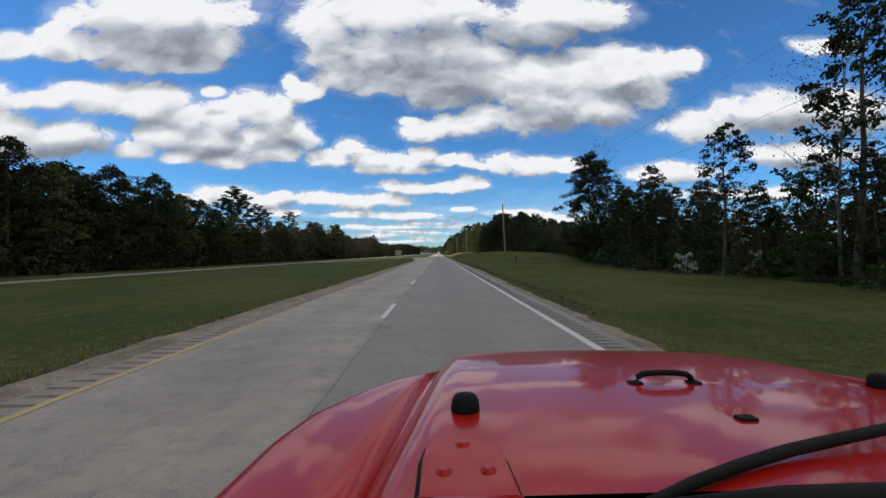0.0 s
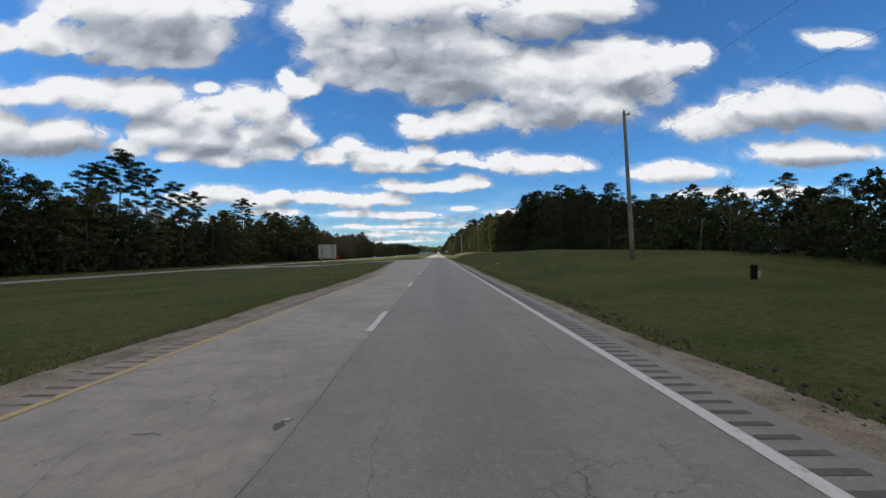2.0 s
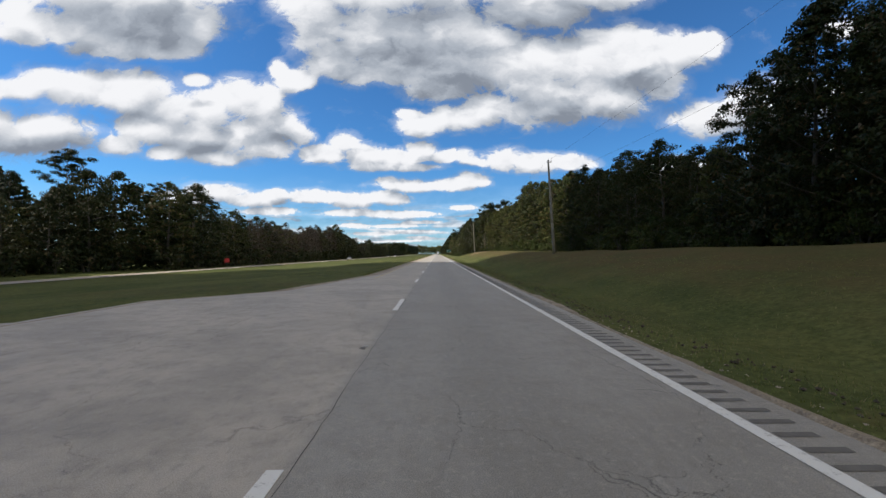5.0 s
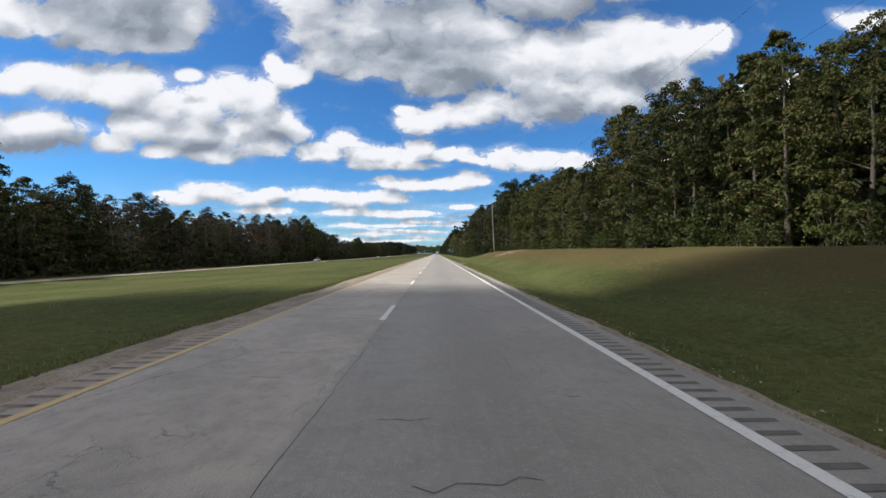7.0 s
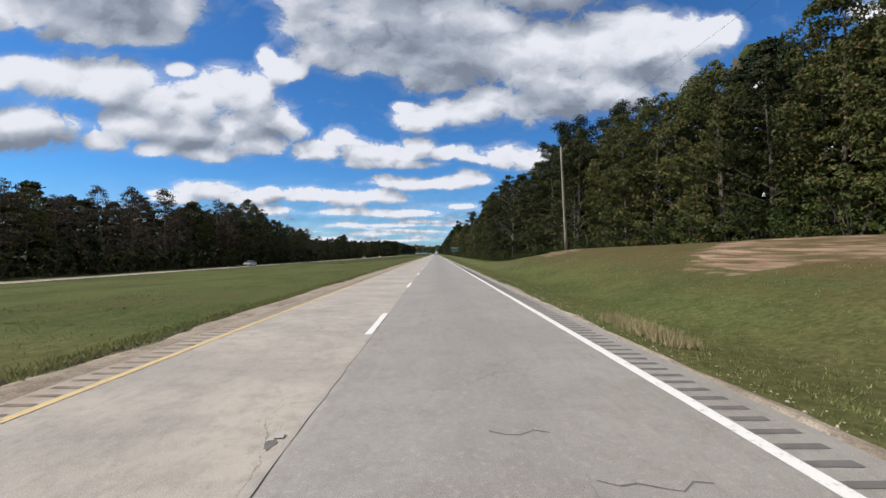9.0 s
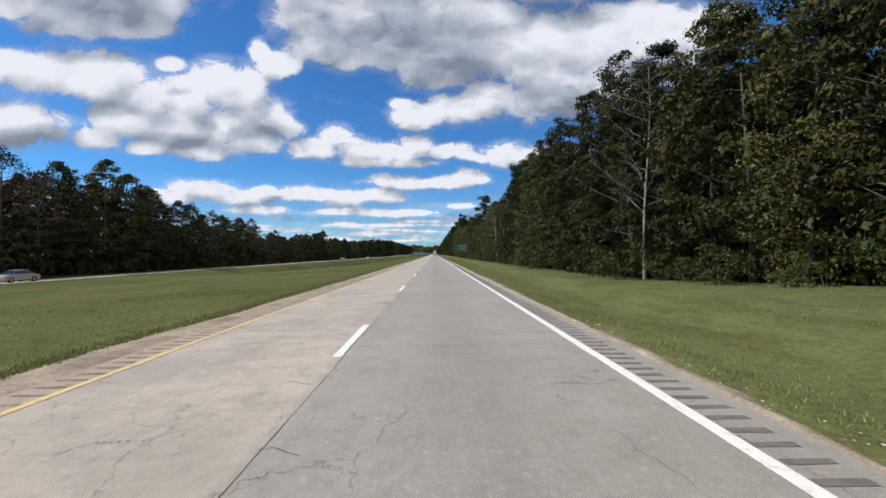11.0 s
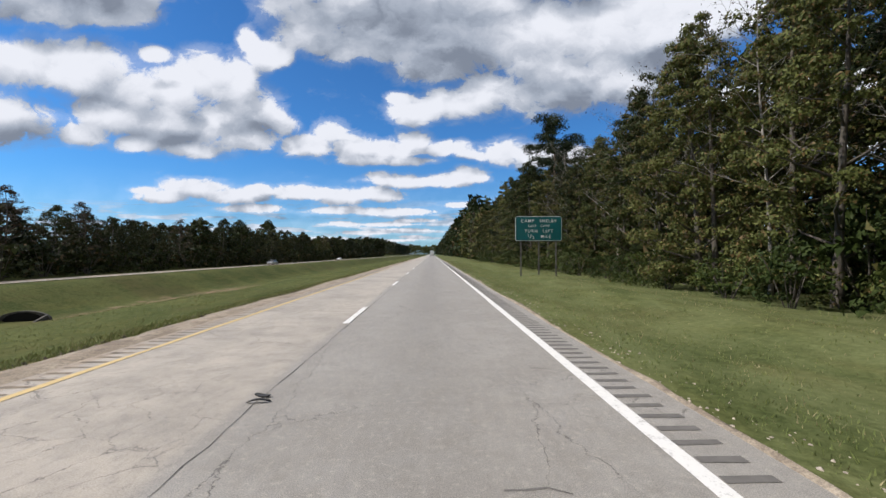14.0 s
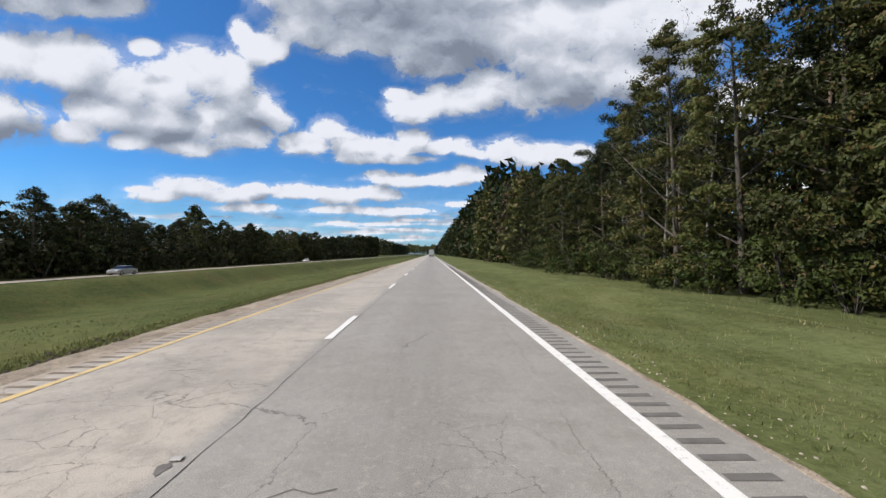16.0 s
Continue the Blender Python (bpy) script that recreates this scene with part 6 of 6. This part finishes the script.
# ---- the vehicle of the drive, standing where it sets out ----
def build_vehicle():
    paint = Nodes("red_car_paint")
    f = paint.noise(paint.own(), 3.0, 4)
    grain = paint.noise(paint.own(), 900.0, 2)
    dust = paint.ramp(paint.noise(paint.own(), 26.0, 6, 0.7), 0.62, 0.75, 0.0, 0.12)
    col = paint.mix(dust, paint.mix(f, (0.44, 0.010, 0.008), (0.50, 0.014, 0.010)), (0.5, 0.3, 0.25))
    red = paint.surface(col, 0.32, paint.bump(grain, 0.03, 0.0005), Coat_Weight=0.7, Coat_Roughness=0.04, Coat_IOR=1.28, IOR=1.25)
    rubber = BLACK
    XC, X0 = 0.55, 0.03
    car4 = thing("off_road_car", "glossy red off-road car front with a broad flat hood", "car", "", pose(X0, 0, 0))
    line = ((0.44, 1.395), (0.60, 1.392), (0.80, 1.386), (1.00, 1.378), (1.20, 1.366), (1.40, 1.348), (1.52, 1.332), (1.60, 1.318), (1.67, 1.296), (1.73, 1.262), (1.77, 1.215), (1.79, 1.15))
    half = ((0.44, 0.665), (0.61, 0.645), (1.35, 0.545), (1.50, 0.51), (1.67, 0.44), (1.79, 0.38))

    def z_hood(x, d):
        s = abs(x - XC) / lerp(half, d)
        roll = max(0.0, (s - 0.90) / 0.10)
        return lerp(line, d) - 0.012 * s * s - 0.03 * roll ** 2.2

    # hood
    bm = bmesh.new()
    grid = []
    svals = [-1, -0.985, -0.965, -0.94, -0.9] + [-0.85 + 0.1 * k for k in range(18)] + [0.9, 0.94, 0.965, 0.985, 1]
    for d, _ in [(0.52 + 0.04 * k, 0) for k in range(28)] + [(q, 0) for q, _ in line[8:]]:
        w = lerp(half, d)
        row = [bm.verts.new((XC + s * w, d, z_hood(XC + s * w, d))) for s in svals]
        grid.append(row)
    for a, b in zip(grid, grid[1:]):
        for i in range(len(svals) - 1):
            bm.faces.new((a[i], a[i + 1], b[i + 1], b[i]))
    for side in (0, -1):                       # folded edge
        low = [bm.verts.new((r[side].co.x, r[side].co.y, r[side].co.z - 0.05)) for r in grid]
        for i in range(len(grid) - 1):
            bm.faces.new((grid[i][side], grid[i + 1][side], low[i + 1], low[i]))
    bmesh.ops.recalc_face_normals(bm, faces=bm.faces)
    part("hood", bm, red, car4, "glossy red hood with rounded edges", True)
    # fenders, mirrored
    inner = ((0.20, -0.135), (0.44, -0.122), (0.61, -0.105), (1.35, -0.012), (1.42, 0.02))
    outer = ((0.20, -0.36), (0.61, -0.355), (0.80, -0.345), (0.93, -0.315), (1.10, -0.215), (1.22, -0.12), (1.31, -0.035), (1.42, 0.015))
    for side in (-1, 1):
        bm = bmesh.new()
        rows = []
        for k in range(33):
            d = 0.20 + 1.22 * k / 32
            xi, xo = lerp(inner, d), lerp(outer, d)
            ring = []
            for m in range(13):
                g = m / 12
                x = xi + (xo - xi) * g
                z = 1.352 - 0.022 * (d - 0.6) - 0.012 * g * g - 0.05 * max(0, (g - 0.82) / 0.18) ** 2
                z += -0.030 * max(0.0, 1 - g / 0.14) ** 1.5        # valley beside the hood
                z -= 0.035 * smooth((d - 1.18) / 0.24)
                ring.append((x, d, z))
            ring.append((xo - 0.012, d, ring[-1][2] - 0.05))
            ring.append((xo - 0.014, d, 0.86))
            rows.append([bm.verts.new((x if side < 0 else 2 * XC - x, y, z)) for x, y, z in ring])
        for a, b in zip(rows, rows[1:]):
            for i in range(len(a) - 1):
                bm.faces.new((a[i], a[i + 1], b[i + 1], b[i]))
        bmesh.ops.recalc_face_normals(bm, faces=bm.faces)
        part("fender", bm, red, car4, "glossy red fender with a rolled outer edge", True)
        # dark drip channel between hood and fender
        bm = bmesh.new()
        pts = [(lerp(inner, d) + 0.012 if side < 0 else 2 * XC - lerp(inner, d) - 0.012, d, 1.312 - 0.03 * smooth((d - 1.1) / 0.25)) for d in (0.22, 0.6, 1.0, 1.2, 1.34)]
        tube(bm, pts, (0.022,) * 5, 10)
        part("gutter", bm, red, car4, "red gutter between hood and fender", True)
        xw = -0.17 if side < 0 else 2 * XC + 0.17
        bm = bmesh.new()
        bmesh.ops.create_cone(bm, cap_ends=True, segments=36, radius1=0.40, radius2=0.40, depth=0.25, matrix=pose(xw, 1.15, 0.40, 0, 90, 0))
        bmesh.ops.bevel(bm, geom=[e for e in bm.edges if len(e.link_faces) == 2 and e.calc_face_angle() > 1], offset=0.04, segments=3, affect="EDGES")
        wheel = part("wheel", bm, rubber, car4)
        bm = bmesh.new()
        bmesh.ops.create_cone(bm, cap_ends=True, segments=24, radius1=0.23, radius2=0.20, depth=0.05, matrix=pose(xw + side * 0.12, 1.15, 0.40, 0, 90 * side, 0))
        part("rim", bm, STEEL, wheel)
    # cowl under the glass, front panel and chassis
    bm = bmesh.new()
    rows = []
    for d, z in ((0.20, 1.380), (0.30, 1.388), (0.44, 1.392), (0.506, 1.391), (0.513, 1.36)):
        rows.append([bm.verts.new((XC + s * 0.66, d, z - 0.012 * s * s)) for s in (-1, -0.6, -0.2, 0.2, 0.6, 1)])
    for a, b in zip(rows, rows[1:]):
        for i in range(5):
            bm.faces.new((a[i], a[i + 1], b[i + 1], b[i]))
    part("cowl", bm, red, car4, smooth=True)
    bm = bmesh.new()
    box(bm, (XC - 0.60, 1.42, 0.62), (XC + 0.60, 1.76, 1.18), 0.05)
    front = part("front_panel", bm, red, car4)
    for k in range(7):
        bm = bmesh.new()
        box(bm, (XC - 0.30 + 0.09 * k, 1.755, 0.75), (XC - 0.255 + 0.09 * k, 1.768, 1.06), 0.005)
        part("grille_slot", bm, rubber, front)
    for sx in (-0.45, 0.45):
        bm = bmesh.new()
        bmesh.ops.create_cone(bm, cap_ends=True, segments=28, radius1=0.09, radius2=0.08, depth=0.03, matrix=pose(XC + sx, 1.775, 0.94, -90, 0, 0))
        part("headlight", bm, SIGN_WHITE, front)
    bm = bmesh.new()
    box(bm, (XC - 0.62, 0.15, 0.45), (XC + 0.62, 1.5, 1.25), 0.03)
    part("engine_bay", bm, rubber, car4, "dark inner body and chassis")
    # windscreen bumpers on the hood
    for x, d in ((0.055, 0.835), (1.062, 0.985)):
        bm = bmesh.new()
        prof = ((0.0285, 0.0), (0.0285, 0.008), (0.027, 0.022), (0.021, 0.032), (0.010, 0.036), (0.001, 0.0365))
        tube(bm, [(x, d, z_hood(x, d) - 0.002 + h) for _, h in prof], [r for r, _ in prof], 24)
        part("rubber_bumper", bm, rubber, car4, "round black rubber stop", True)
    # tie-down loop
    bm = bmesh.new()
    zl = z_hood(0.545, 1.0)
    arch = ((-0.067, 0.003), (-0.064, 0.014), (-0.054, 0.021), (-0.032, 0.024), (0.0, 0.025), (0.032, 0.024), (0.054, 0.021), (0.064, 0.014), (0.067, 0.003))
    tube(bm, [(0.545 + a, 1.0, zl + h) for a, h in arch], [0.0072] * 9, 12)
    for x in (0.474, 0.616):
        box(bm, (x - 0.016, 0.986, zl - 0.002), (x + 0.016, 1.012, zl + 0.005), 0.003)
    part("tie_down_loop", bm, rubber, car4, "black metal loop bolted to the hood", True)
    # washer nozzle
    bm = bmesh.new()
    zn = z_hood(0.562, 0.755)
    box(bm, (0.546, 0.745, zn - 0.003), (0.580, 0.767, zn + 0.006), 0.003)
    part("washer_nozzle", bm, rubber, car4, "small black washer nozzle")
    # windscreen hinge plate with three bolts and its barrel
    for sx in (1, -1):
        fx = lambda x: x if sx > 0 else 2 * XC - x
        bm = bmesh.new()
        outline = ((-0.022, 0.485), (0.098, 0.485), (0.094, 0.60), (0.082, 0.648), (0.070, 0.657), (-0.002, 0.657), (-0.014, 0.648), (-0.021, 0.60))
        top = [bm.verts.new((fx(x), d, z_hood(x, d) + 0.019)) for x, d in outline]
        low = [bm.verts.new((fx(x + (0.004 if x > 0.05 else -0.004)), d + (0.004 if d > 0.6 else 0), z_hood(x, d) - 0.01)) for x, d in outline]
        bm.faces.new(top)
        for i in range(8):
            bm.faces.new((top[i], low[i], low[(i + 1) % 8], top[(i + 1) % 8]))
        bmesh.ops.recalc_face_normals(bm, faces=bm.faces)
        bmesh.ops.bevel(bm, geom=[e for e in bm.edges if all(v in top for v in e.verts)], offset=0.004, segments=2, affect="EDGES")
        plate = part("hinge_plate", bm, red, car4, "red bolted hinge plate")
        # flat black sheet paints in the shaded gap round the plate
        bm = bmesh.new()
        mid = Vector((0.037, 0.565))
        rim = [bm.verts.new((fx(mid.x + (x - mid.x) * 1.13), mid.y + (d - mid.y) * 1.08, z_hood(x, d) + 0.0035)) for x, d in outline]
        bm.faces.new(rim)
        part("gasket", bm, rubber, plate, "thin black sheet standing in for the shaded gap round the plate")
        for x, d in ((0.037, 0.628), (0.008, 0.548), (0.066, 0.548)):
            bm = bmesh.new()
            zz = z_hood(x, d) + 0.019
            tube(bm, [(fx(x), d, zz - 0.002), (fx(x), d, zz + 0.001), (fx(x), d, zz + 0.0012), (fx(x), d, zz + 0.0035), (fx(x), d, zz + 0.004)], (0.0105, 0.0105, 0.0062, 0.0058, 0.0035), 16)
            part("bolt", bm, red, plate, smooth=True)
        bm = bmesh.new()
        tube(bm, ((fx(-0.024), 0.483, 1.394), (fx(0.100), 0.483, 1.394)), (0.014, 0.014), 14)
        part("hinge_barrel", bm, red, plate, smooth=True)
        bm = bmesh.new()
        tube(bm, ((fx(0.100), 0.483, 1.394), (fx(0.118), 0.483, 1.394)), (0.010, 0.010), 12)
        part("hinge_pin", bm, rubber, plate, smooth=True)
    # wiper: arm, blade and the dark vent below
    bm = bmesh.new()
    tube(bm, ((0.20, 0.462, 1.398), (0.26, 0.490, 1.401), (0.33, 0.526, 1.402), (0.42, 0.566, 1.403), (0.51, 0.600, 1.405), (0.62, 0.630, 1.409), (0.72, 0.655, 1.413), (0.92, 0.69, 1.419)),
         (0.005, 0.0065, 0.008, 0.009, 0.0094, 0.0094, 0.009, 0.007), 10)
    wiper = part("wiper_blade", bm, rubber, car4, "long black wiper blade", True)
    bm = bmesh.new()
    tube(bm, ((0.24, 0.470, 1.400), (0.40, 0.476, 1.406), (0.70, 0.484, 1.408), (1.05, 0.480, 1.404)), (0.010, 0.016, 0.017, 0.012), 10)
    part("wiper_arm", bm, rubber, wiper, "black wiper arm", True)
    bm = bmesh.new()
    box(bm, (0.25, 0.34, 1.370), (1.10, 0.470, 1.395), 0.008)
    part("cowl_vent", bm, rubber, car4, "black plastic vent cover")


build_vehicle()
